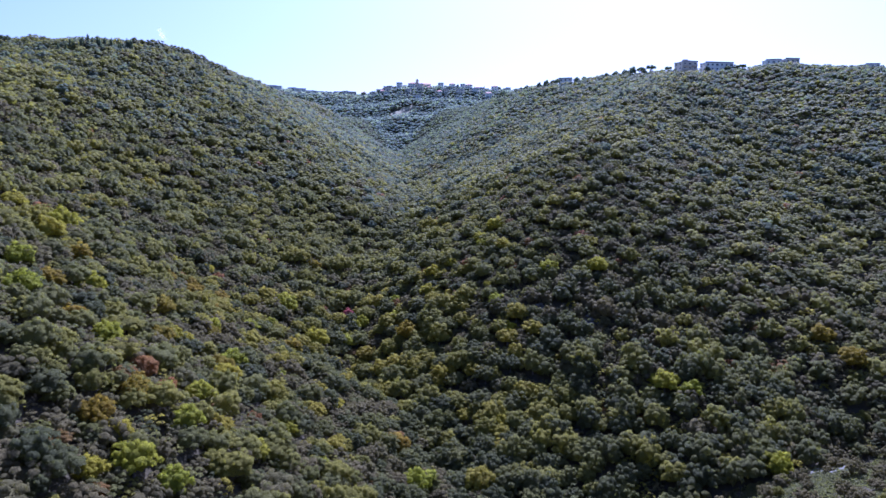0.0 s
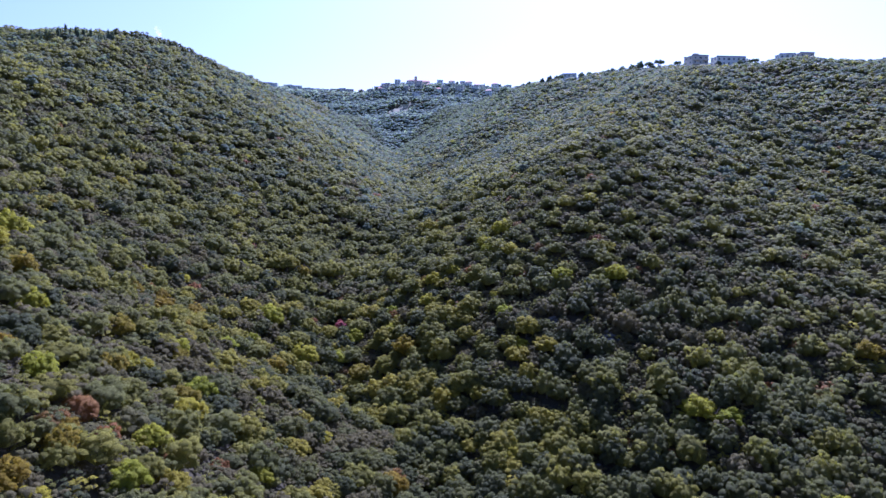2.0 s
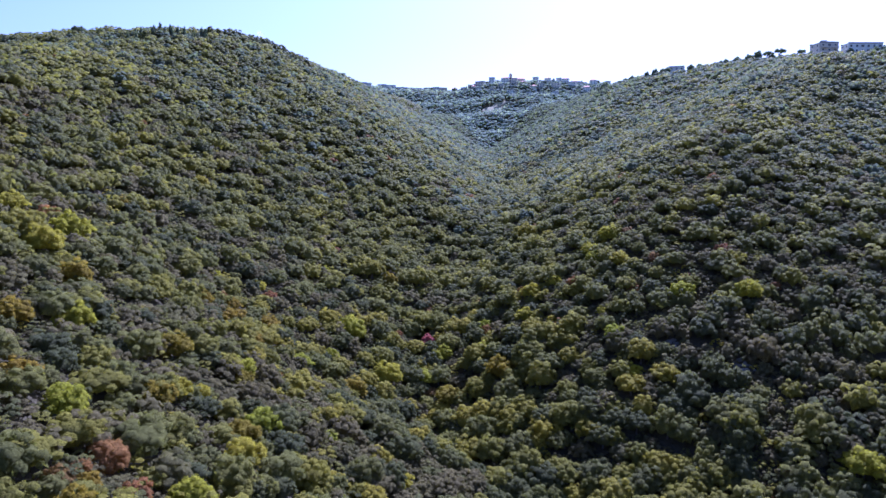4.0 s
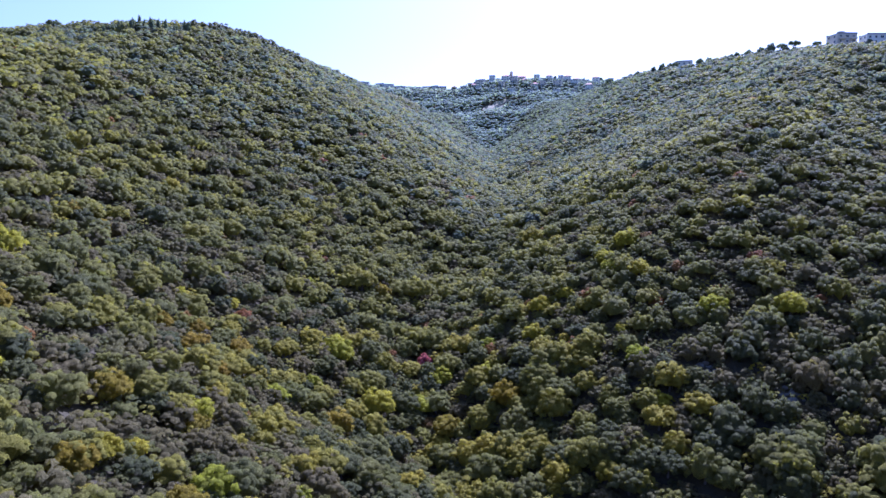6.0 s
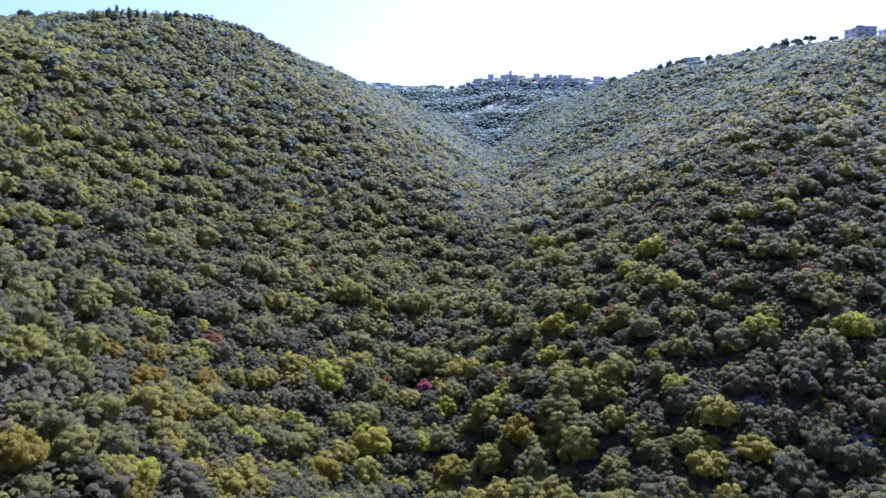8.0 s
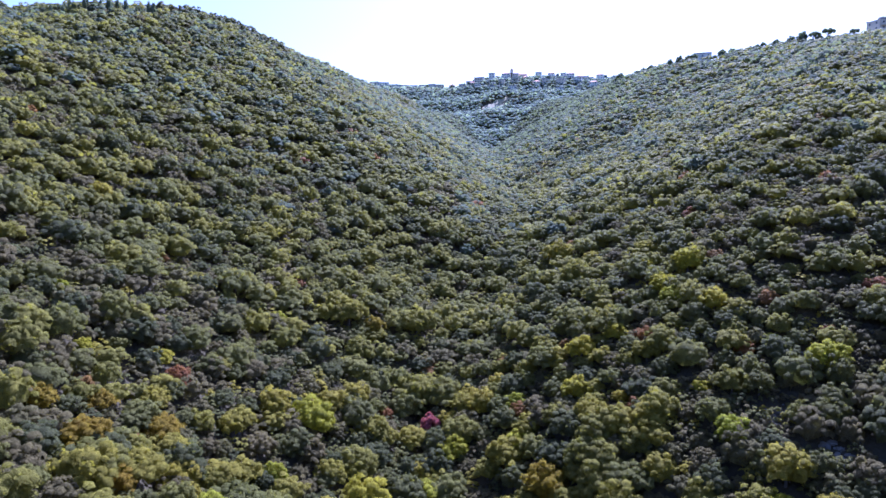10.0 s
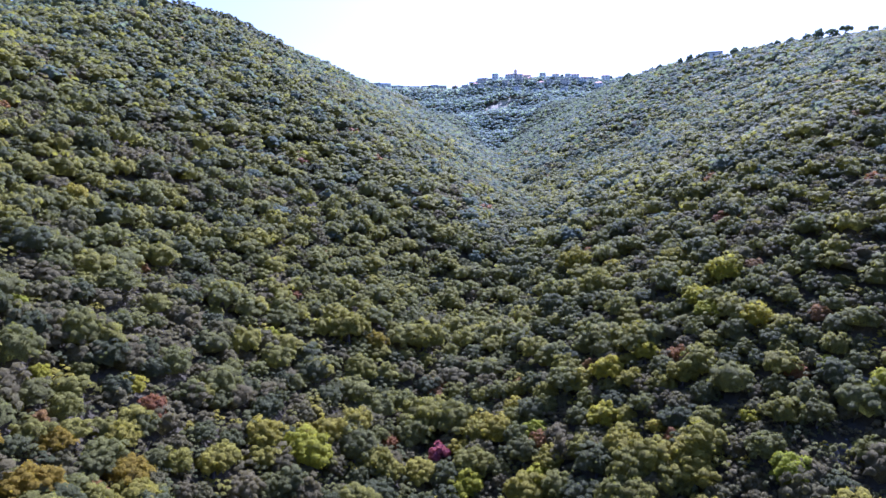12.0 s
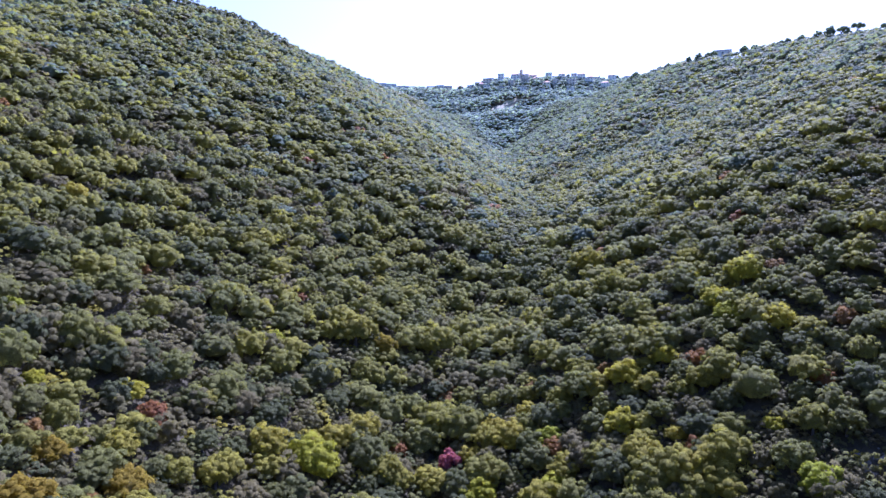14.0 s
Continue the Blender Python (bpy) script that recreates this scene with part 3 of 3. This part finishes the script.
lone = np.zeros(len(TX), bool)
lone[list(single)] = True
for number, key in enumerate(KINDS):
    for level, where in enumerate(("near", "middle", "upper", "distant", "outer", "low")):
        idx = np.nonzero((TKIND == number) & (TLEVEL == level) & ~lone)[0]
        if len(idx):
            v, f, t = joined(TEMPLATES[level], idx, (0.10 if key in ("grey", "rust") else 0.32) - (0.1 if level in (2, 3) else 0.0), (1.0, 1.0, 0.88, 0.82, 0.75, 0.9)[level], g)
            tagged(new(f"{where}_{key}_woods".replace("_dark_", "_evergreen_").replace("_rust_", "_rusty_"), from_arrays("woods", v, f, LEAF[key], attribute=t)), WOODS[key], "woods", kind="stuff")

# trees that stand out, and the one judas tree in blossom beside the stream
STANDING = [crown_template(rng, 56, 9, 0.058, rng.uniform(0.78, 0.95), lobe=(0.15, 0.26), faces=10, depth=(0.70, 0.90), core=0.74) for i in range(5)]
meshes = {key: [from_arrays("crown", v, f, LEAF[key]) for v, f in STANDING] for key in ("bright", "amber", "oak", "dark", "rust")}
for places, key, name, label in ((WEST_BRIGHT + BRIGHT, "bright", "flushing_oak", "oak in bright yellow-green new leaf on the slope"),
                                 (WEST_OAKS + OAKS, "oak", "oak_tree", "broad olive-green oak with a domed crown on the slope"),
                                 ([(-112.6, 274.7, 4.2)], "dark", "evergreen_oak", "large dark evergreen oak with a dense crown on the slope"),
                                 (AMBER, "amber", "amber_oak", "oak in amber-yellow young leaf on the slope"),
                                 (RUSTY, "rust", "rusty_shrub", "rust-red bushy shrub among green trees")):
    for x, y, r in places:
        m = Matrix.LocRotScale((x, y, float(land(x, y)) + (0.1 if key == "rust" else 0.35) * r), Euler((0, 0, g.uniform(0, 6.28))), (r, r, r * g.uniform(0.85, 1.05)))
        plant(name, label, "shrub" if key == "rust" else "tree", meshes[key][g.integers(0, 5)], trunk_meshes[g.integers(0, 3)], m, "trees that stand out")
pink_mesh = from_arrays("crown", *crown_template(np.random.default_rng(3), 13, 40, 0.15, 1.0, 0.9, (0.22, 0.36)), LEAF["pink"])
plant("judas_tree", "small judas tree in magenta-pink blossom beside the stream", "tree", pink_mesh, trunk_meshes[0],
      Matrix.LocRotScale((-31, 241, float(land(-31, 241)) + 1.0), None, (2.1, 2.1, 2.4)), "")
# a belt of taller evergreens along the western crest
for i in range(30):
    t = i / 29
    x, y, r = -177 + 40 * t + g.uniform(-1.5, 1.5), 424 + 68 * t + g.uniform(-3, 3), g.uniform(4.0, 4.8) + 0.5 * t
    m = Matrix.LocRotScale((x, y, float(land(x, y)) + 0.2 * r), Euler((0, 0, g.uniform(0, 6.28))), (r, r, r * 1.1))
    plant(*SINGLE["dark"], CREST_CROWNS[i % 6], trunk_meshes[i % 3], m, "trees of the crest")


# ---- conifers on the crests ----
def conifer_meshes(name, seed, lobes, leaves, leaf, flat, spread, lobe, skirt, squash, key):
    v, f = crown_template(np.random.default_rng(seed), lobes, leaves, leaf, flat, spread, lobe, skirt)
    return from_arrays(name, v * np.array(squash), f, LEAF[key])


def tall_trunk(height, radius, lean, seed):
    """A bare tapered trunk with a few upswept limbs at its top."""
    g = np.random.default_rng(seed)
    vs, fs, count = [], [], 0
    ways = [((0, 0, -0.4), (lean, 0, height), radius)]
    for i in range(5):
        a = i * 1.26 + g.uniform(-0.4, 0.4)
        k = g.uniform(0.6, 0.85)
        ways.append(((lean * k, 0, height * k), (lean + 1.5 * math.cos(a), 1.5 * math.sin(a), height * 1.12), radius * 0.45))
    for a, b, r in ways:
        a, b = np.array(a, float), np.array(b, float)
        for p, q in ((a, r), ((a + b) / 2, r * 0.8), (b, r * 0.4)):
            for k in range(6):
                vs.append(p + np.array((math.cos(k * 1.047), math.sin(k * 1.047), 0)) * q)
        for ring in range(2):
            for k in range(6):
                i0, i1 = count + ring * 6 + k, count + ring * 6 + (k + 1) % 6
                fs += [(i0, i1, i1 + 6), (i0, i1 + 6, i0 + 6)]
        count += 18
    return from_arrays("trunk", np.array(vs), np.array(fs), BARK)


CYPRESS = [conifer_meshes("crown", 40 + i, 14, 20, 0.16, 1.0, 0.75, (0.30, 0.42), -0.6, (0.42, 0.42, 1.75), "pine") for i in range(3)]
UMBRELLA = [conifer_meshes("crown", 50 + i, 14, 26, 0.13, 0.42, 1.1, (0.26, 0.40), 0.0, (1, 1, 1), "pine") for i in range(3)]
ROUND_PINE = [conifer_meshes("crown", 60 + i, 15, 24, 0.14, 1.0, 0.95, (0.26, 0.42), -0.4, (1, 1, 1.05), "pine") for i in range(3)]
PINE_TRUNKS = [tall_trunk(4.2, 0.28, 0.5, 70), tall_trunk(4.6, 0.26, -0.6, 71), tall_trunk(3.8, 0.3, 0.2, 72)]
g = np.random.default_rng(31)


def cypress(x, y, height):
    e = tagged(new("cypress"), "slender dark cypress on the crest of the hill", "tree", "cypresses on the crest")
    k = height / 2.6
    t = new("trunk", trunk_meshes[g.integers(0, 3)])
    t.parent, t.scale, t.location = e, (1.6, 1.6, 1.2), (0, 0, 0.7)
    c = new("crown", CYPRESS[g.integers(0, 3)])
    c.parent, c.scale, c.location = e, (k, k, k), (0, 0, 0.45 * k)
    e.matrix_world = Matrix.LocRotScale((x, y, float(land(x, y)) + 0.1), Euler((0, 0, g.uniform(0, 6))), None)


def pine(x, y, size, meshes, label):
    i = int(g.integers(0, 3))
    e = tagged(new("pine_tree"), label, "tree", "pines on the ridge")
    t = new("trunk", PINE_TRUNKS[i])
    t.parent = e
    c = new("crown", meshes[i])
    k = 2.3
    c.parent, c.scale, c.location = e, (k, k, k), ((0.5, -0.6, 0.2)[i], 0, 3.3 if meshes is UMBRELLA else 2.6)
    e.matrix_world = Matrix.LocRotScale((x, y, float(land(x, y))), Euler((0, 0, g.uniform(-0.5, 0.5))), (size, size, size))


for i in range(27):
    cypress(-193 + i * 0.8 + g.uniform(-1, 1), 373 + 1.4 * i + g.uniform(-4, 4), g.uniform(4.2, 7.2))
pine(-234, 396, 1.35, UMBRELLA, "lone umbrella pine on the crest of the hill")
for x, y, size, kind in ((166, 572, 1.6, 0), (158, 574, 1.45, 0), (154, 577, 1.43, 1), (148, 581, 1.23, 1), (145, 599, 1.19, 1), (138, 603, 1.11, 1), (152, 578, 0.82, 1), (147, 598, 0.90, 1), (141, 601, 0.74, 1), (135, 604, 0.94, 1), (123, 612, 0.82, 1), (104, 643, 1.23, 1), (101, 645, 1.07, 1), (96, 647, 1.23, 1), (90, 651, 1.07, 1), (84, 700, 1.07, 1), (80, 708, 0.90, 1), (162, 573, 0.95, 0), (178, 564, 1.2, 0),
                         (172, 534, 1.15, 1), (116, 615, 1.15, 1), (122, 615, 0.98, 1), (102, 644, 0.98, 1), (98, 660, 0.90, 1), (64, 728, 1.48, 1), (60, 731, 1.15, 1),
                         (283, 548, 1.4, 0), (288, 549, 1.07, 1), (294, 550, 1.45, 0), (301, 551, 1.07, 1), (307, 552, 1.02, 1), (312, 553, 1.11, 1), (322, 556, 0.82, 1), (199, 541, 0.98, 1), (214, 540, 0.98, 1), (221, 543, 1.07, 1), (226, 541, 1.25, 0),
                         (236, 545, 0.66, 1), (245, 548, 0.66, 1)):
    pine(x, y, size, UMBRELLA if kind == 0 else ROUND_PINE, "umbrella pine with a flat dark crown on the ridge" if kind == 0 else "round-crowned dark pine on the ridge")


# ---- houses ----
def box(bm, x0, x1, y0, y1, z0, z1):
    v = [bm.verts.new(p) for p in ((x0, y0, z0), (x1, y0, z0), (x1, y1, z0), (x0, y1, z0), (x0, y0, z1), (x1, y0, z1), (x1, y1, z1), (x0, y1, z1))]
    for f in ((3, 2, 1, 0), (4, 5, 6, 7), (0, 1, 5, 4), (1, 2, 6, 5), (2, 3, 7, 6), (3, 0, 4, 7)):
        bm.faces.new([v[i] for i in f])


def part(name, bm, material, parent, label=""):
    me = bpy.data.meshes.new(name)
    bm.to_mesh(me)
    bm.free()
    me.materials.append(material)
    o = new(name, me)
    o.parent = parent
    if label:
        o["label"] = label
    return o


WINDOW_MESHES = {}


def window(parent, x, y, z, w, h, turn=0.0):
    """A framed window, a little proud of the wall: frame and pane."""
    if (w, h) not in WINDOW_MESHES:
        pair = []
        for name, d, m, bits in (("window", 0.06, WALL, ((-w / 2 - 0.1, w / 2 + 0.1, -0.1, h + 0.1),)), ("pane", 0.10, GLASS, ((-w / 2, -0.04, 0, h), (0.04, w / 2, 0, h)))):
            bm = bmesh.new()
            for x0, x1, z0, z1 in bits:
                box(bm, x0, x1, -d, 0.1, z0, z1)
            me = bpy.data.meshes.new(name)
            bm.to_mesh(me)
            bm.free()
            me.materials.append(m)
            pair.append(me)
        WINDOW_MESHES[(w, h)] = pair
    frame_mesh, pane_mesh = WINDOW_MESHES[(w, h)]
    o = new("window", frame_mesh)
    o.parent = parent
    o.matrix_basis = pose(x, y, z, 0, 0, turn)
    q = new("pane", pane_mesh)
    q.parent = o


def house(name, label, x, y, w, d, storeys, turn=0.0, wall=None, roof="flat", balconies=False, tower=False, category="house", group="", sink=-2.0):
    wall = wall or WALL
    e = tagged(new(name), label, category, group)
    h = storeys * 3.0
    bm = bmesh.new()
    box(bm, -w / 2, w / 2, -d / 2, d / 2, -7, h)
    part("wall", bm, wall, e)
    bm = bmesh.new()
    if roof == "flat":
        box(bm, -w / 2 - 0.15, w / 2 + 0.15, -d / 2 - 0.15, d / 2 + 0.15, h + 0.003, h + 0.25)
        for x0, x1, y0, y1 in ((-w / 2 - 0.15, w / 2 + 0.15, -d / 2 - 0.15, -d / 2 + 0.1), (-w / 2 - 0.15, w / 2 + 0.15, d / 2 - 0.1, d / 2 + 0.15)):
            box(bm, x0, x1, y0, y1, h + 0.254, h + 0.9)
        part("roof", bm, ROOF, e, "flat roof with a low parapet")
    else:
        a = [bm.verts.new(p) for p in ((-w / 2 - 0.4, -d / 2 - 0.4, h), (w / 2 + 0.4, -d / 2 - 0.4, h), (w / 2 + 0.4, d / 2 + 0.4, h), (-w / 2 - 0.4, d / 2 + 0.4, h),
                                       (-w / 2 + d * 0.35, 0, h + d * 0.24), (w / 2 - d * 0.35, 0, h + d * 0.24))]
        for f in ((0, 1, 5, 4), (1, 2, 5), (2, 3, 4, 5), (3, 0, 4), (3, 2, 1, 0)):
            bm.faces.new([a[i] for i in f])
        part("roof", bm, TILES, e, "hipped red tile roof")
    n = max(2, int(w / 3.2))
    for s in range(storeys):
        for i in range(n):
            window(e, -w / 2 + (i + 0.5) * w / n, -d / 2, s * 3.0 + 0.95, 1.2 if (i + s) % 3 else 1.8, 1.3)
        for k in range(max(1, int(d / 4.5))):
            for sx, t in ((-1, -90), (1, 90)):
                window(e, sx * w / 2, -d / 2 + (k + 0.5) * d / max(1, int(d / 4.5)), s * 3.0 + 0.95, 1.2, 1.3, t)
        if balconies and s:
            bm = bmesh.new()
            box(bm, -w / 2 + 0.6, -w * 0.08, -d / 2 - 1.6, -d / 2 - 0.003, s * 3.0 - 0.15, s * 3.0 + 0.05)
            box(bm, -w / 2 + 0.6, -w * 0.08, -d / 2 - 1.6, -d / 2 - 1.48, s * 3.0 + 0.054, s * 3.0 + 0.95)
            part("balcony", bm, wall, e)
            bm = bmesh.new()
            box(bm, w * 0.12, w / 2 - 0.6, -d / 2 - 1.6, -d / 2 - 0.003, s * 3.0 - 0.15, s * 3.0 + 0.05)
            box(bm, w * 0.12, w / 2 - 0.6, -d / 2 - 1.6, -d / 2 - 1.48, s * 3.0 + 0.054, s * 3.0 + 0.95)
            part("balcony", bm, wall, e)
    if tower:
        bm = bmesh.new()
        box(bm, -1.6, 1.6, -0.5, 2.6, h + 0.26, h + 2.6)
        part("stair_head", bm, wall, e)
    e.matrix_world = pose(x, y, float(land(x, y)) - sink, 0, 0, turn)
    return e


RIDGE = "houses on the ridge"
house("apartment_block", "tan three-storey apartment block with balconies on the ridge", 184, 543, 12.5, 11, 3, 12, wall=WALL_TAN, balconies=True, tower=True, category="building", group=RIDGE, sink=-1.0)
house("long_building", "long low pale building on the ridge among pines", 209, 548, 22, 9, 2, 6, category="building", group=RIDGE, sink=-1.6)
house("house", "small pale house on the ridge beside pines", 174, 543, 12, 9, 1, 4, group=RIDGE, sink=0.5)
house("house", "tall pale house with a flat roof on the ridge", 254, 556, 11, 10, 3, -8, group=RIDGE, sink=-2.6)
house("house", "tan stone house with a flat roof on the ridge", 268, 557, 11, 9, 3, 5, wall=WALL_TAN, group=RIDGE, sink=-2.6)
house("house", "small pale house far along the ridge", 333, 562, 11, 8, 2, 0, group=RIDGE, sink=-5.0)
house("house", "single-storey white house with a flat roof on the ridge", 116, 667, 12, 9, 1, -14, group=RIDGE, sink=-5.3)

# the village on the brow of the hill at the head of the valley
VILLAGE = "houses of the village"
g = np.random.default_rng(77)
spots = [(-330 + i * 15 + g.uniform(-5, 5), 1092 + g.uniform(-8, 8)) for i in range(14)]
spots += [(-125 + i * 16.5 + g.uniform(-5, 5), 1091 + g.uniform(-9, 9)) for i in range(16)]
spots += [(-100 + i * 14 + g.uniform(-5, 5), 1070 + g.uniform(-6, 6)) for i in range(14)]
spots += [(-80 + i * 19 + g.uniform(-6, 6), 1050 + g.uniform(-6, 6)) for i in range(9)]
spots += [(-30 + i * 26 + g.uniform(-6, 6), 1030 + g.uniform(-6, 6)) for i in range(4)]
for i, (x, y) in enumerate(spots):
    w, storeys = g.uniform(7, 12), int(g.choice((1, 1, 2, 2)))
    if x < -150:
        w, storeys = g.uniform(12, 18), int(g.choice((1, 2)))
    tiled = g.uniform() < 0.25
    stone = g.uniform() < 0.35
    label = ("tan stone" if stone else "pale rendered") + " village house with a " + ("red tile roof" if tiled else "flat roof") + " on the hilltop"
    house("village_house", label, x, y, w, g.uniform(7, 10), storeys, g.uniform(-20, 20), WALL_TAN if stone else WALL, "hip" if tiled else "flat", group=VILLAGE, sink=g.uniform(-1.8, 0.6))

church = tagged(new("church"), "tan stone church with red roof and bell tower on hilltop", "church")
bm = bmesh.new()
box(bm, -9, 9, -5, 5, -6, 6.5)
part("nave", bm, WALL_TAN, church)
bm = bmesh.new()
a = [bm.verts.new(p) for p in ((-9.4, -5.5, 6.5), (9.4, -5.5, 6.5), (9.4, 5.5, 6.5), (-9.4, 5.5, 6.5), (-9.4, 0, 9.0), (9.4, 0, 9.0))]
for f in ((0, 1, 5, 4), (2, 3, 4, 5), (1, 2, 5), (3, 0, 4), (3, 2, 1, 0)):
    bm.faces.new([a[i] for i in f])
part("roof", bm, TILES, church, "red tile gable roof")
bm = bmesh.new()
box(bm, -13, -9.02, -2, 2, -6, 13)
box(bm, -13.2, -8.82, -2.2, 2.2, 13.003, 13.4)
part("bell_tower", bm, WALL_TAN, church)
bm = bmesh.new()
a = [bm.verts.new(p) for p in ((-13, -2, 13.4), (-9.02, -2, 13.4), (-9.02, 2, 13.4), (-13, 2, 13.4), (-11, 0, 15.4))]
for f in ((0, 1, 4), (1, 2, 4), (2, 3, 4), (3, 0, 4), (3, 2, 1, 0)):
    bm.faces.new([a[i] for i in f])
part("spire", bm, TILES, church)
for i in range(5):
    window(church, -7 + i * 3.5, -5, 2.6, 1.2, 1.3)
church.matrix_world = pose(-22, 1088, float(land(-22, 1088)) - 0.4, 0, 0, 4)

for i in range(60):
    x = g.uniform(-150, 140)
    (cypress if i % 3 == 0 else lambda x, y, s: pine(x, y, s / 6, ROUND_PINE, "round-crowned dark tree between the village houses"))(x, 1074 + g.uniform(-32, 14), g.uniform(4.5, 7.5))


# ---- limestone among the scrub ----
def stones(name, label, places, seed):
    g = np.random.default_rng(seed)
    vs, fs, count = [], [], 0
    for cx, cy, rad, n, big in places:
        for i in range(n):
            a, q = g.uniform(0, 6.28), rad * math.sqrt(g.uniform(0, 1))
            x, y = cx + q * math.cos(a), cy + q * math.sin(a)
            s = big * g.uniform(0.25, 1.0) ** 1.5
            v = (ICO @ turned(g).T) * g.uniform(0.75, 1.2, (12, 1)) * s * np.array((1.2, 1, 0.7))
            vs.append(v + np.array((x, y, float(land(x, y)) + 0.12 * s)))
            fs.append(ICO_F + count)
            count += 12
    tagged(new(name, from_arrays(name, np.concatenate(vs), np.concatenate(fs), LIME, smooth=False)), label, "rocks", kind="stuff")


stones("limestone_scree", "pale limestone rubble showing between the shrubs", [(x, y, r * 1.2, int(12 * r), 0.75) for x, y, r in OPEN if y < 500], 5)


def boulder(x, y, size, seed):
    g = np.random.default_rng(seed)
    bm = bmesh.new()
    bmesh.ops.create_icosphere(bm, subdivisions=2, radius=1)
    for v in bm.verts:
        k = noise.fractal(v.co * 1.3 + Vector((seed, 0, 0)), 1.0, 2.0, 3)
        v.co *= 1 + 0.35 * k
    me = bpy.data.meshes.new("boulder")
    bm.to_mesh(me)
    bm.free()
    me.materials.append(LIME)
    o = tagged(new("boulder", me), "weathered grey limestone boulder among the shrubs", "rock", "boulders on the slope")
    o.matrix_world = Matrix.LocRotScale((x, y, float(land(x, y)) + 0.1 * size), Euler((0, 0, g.uniform(0, 6))), (size, size * 0.8, size * 0.7))


for i, (x, y, s) in enumerate(((-57, 98, 0.9), (-56, 100, 0.7), (-58.5, 101, 0.8), (-62, 107, 1.0), (-60, 110, 1.0), (-63.5, 111, 0.9), (78, 147, 0.8), (90, 152, 0.9), (84, 146, 0.7), (99, 158, 0.9), (31, 170, 1.6), (28, 168, 1.2), (34, 171, 1.1), (27, 222, 0.9), (30, 216, 1.0))):
    boulder(x, y, s, i)


# ---- bare tan clearing on the terraced hill below the village ----
def clearing():
    u, v = np.meshgrid(np.linspace(-1, 1, 19), np.linspace(-1, 1, 11))
    edge = 1 + 0.18 * np.sin(5 * np.arctan2(v, u) + 1) + 0.12 * np.sin(9 * np.arctan2(v, u))
    k = np.maximum(np.abs(u), np.abs(v)) / np.maximum(np.hypot(u, v), 1e-6)
    x, y = -50 + 19 * u * k * edge, 990 + 9 * v * k * edge + 10 * u
    top = np.stack([x, y, land(x, y) + 0.45 - 0.9 * np.maximum(np.abs(u), np.abs(v)) ** 6], -1).reshape(-1, 3)
    i = (np.arange(10)[:, None] * 19 + np.arange(18)).ravel()
    f = np.concatenate([np.stack([i, i + 1, i + 20], 1), np.stack([i, i + 20, i + 19], 1)])
    tan = plain_material("tan_earth", (0.27, 0.24, 0.14), (0.36, 0.32, 0.20), 0.4, 0.95, 0.4, 0.3)
    tagged(new("earth_clearing", from_arrays("earth_clearing", top, f, tan)), "bare tan earth clearing on the terraced hillside", "clearing", kind="structure")


clearing()


# ---- grass on the open spur by the gully ----
def grass():
    g = np.random.default_rng(91)
    x, y = g.uniform(56, 128, 30000), g.uniform(120, 182, 30000)
    inside = y < np.interp(x, *SPUR) - 1
    x, y = x[inside], y[inside]
    n = len(x)
    z = land(x, y)
    vs = []
    for k in range(3):
        a, s = g.uniform(0, 6.28, n), g.uniform(0.25, 0.6, n)
        dx, dy = np.cos(a) * s, np.sin(a) * s
        h = g.uniform(0.15, 0.45, n)
        vs.append(np.stack([np.stack([x - dx, y - dy, z - 0.03], -1), np.stack([x + dx, y + dy, z - 0.03], -1), np.stack([x + dy, y - dx, z + h], -1)], 1))
    v = np.concatenate(vs).reshape(-1, 3)
    green = leaf_material("spring_grass", [(0.18, 0.20, 0.075), (0.23, 0.23, 0.10), (0.26, 0.25, 0.12)], 0.7, 0.45, 1.0, 0.0)
    tagged(new("grass", from_arrays("grass", v, np.arange(len(v)).reshape(-1, 3), green)), "short spring grass on the open stony spur", "grass", kind="stuff")


grass()


# ---- a small wisp of cloud over the western hill ----
def cloud():
    m, n, l, p = shader("thin_cloud")
    p.inputs["Base Color"].default_value = (0.9, 0.9, 0.92, 1)
    p.inputs["Roughness"].default_value = 1.0
    soft = n.new("ShaderNodeBsdfTranslucent")
    soft.inputs["Color"].default_value = (0.9, 0.9, 0.92, 1)
    clear = n.new("ShaderNodeBsdfTransparent")
    body, thin = n.new("ShaderNodeMixShader"), n.new("ShaderNodeMixShader")
    body.inputs[0].default_value, thin.inputs[0].default_value = 0.6, 0.90
    for a, b in ((p.outputs[0], body.inputs[1]), (soft.outputs[0], body.inputs[2]), (body.outputs[0], thin.inputs[1]), (clear.outputs[0], thin.inputs[2]), (thin.outputs[0], n["Material Output"].inputs["Surface"])):
        l.new(a, b)
    g = np.random.default_rng(5)
    vs, fs, count = [], [], 0
    for i in range(16):
        t = i / 15
        c = np.array((22 * t + g.normal(0, 5), g.normal(0, 8), -34 * t + g.normal(0, 6)))
        vs.append((ICO_2 @ turned(g).T) * g.uniform(5, 11) * np.array((1, 1, 0.7)) + c)
        fs.append(ICO_2_F + count)
        count += len(ICO_2)
    o = tagged(new("cloud", from_arrays("cloud", np.concatenate(vs), np.concatenate(fs), m)), "small thin white wisp of cloud in the sky", "cloud", kind="structure")
    o.visible_shadow = False
    o.matrix_world = pose(-1332, 3500, 760)


cloud()
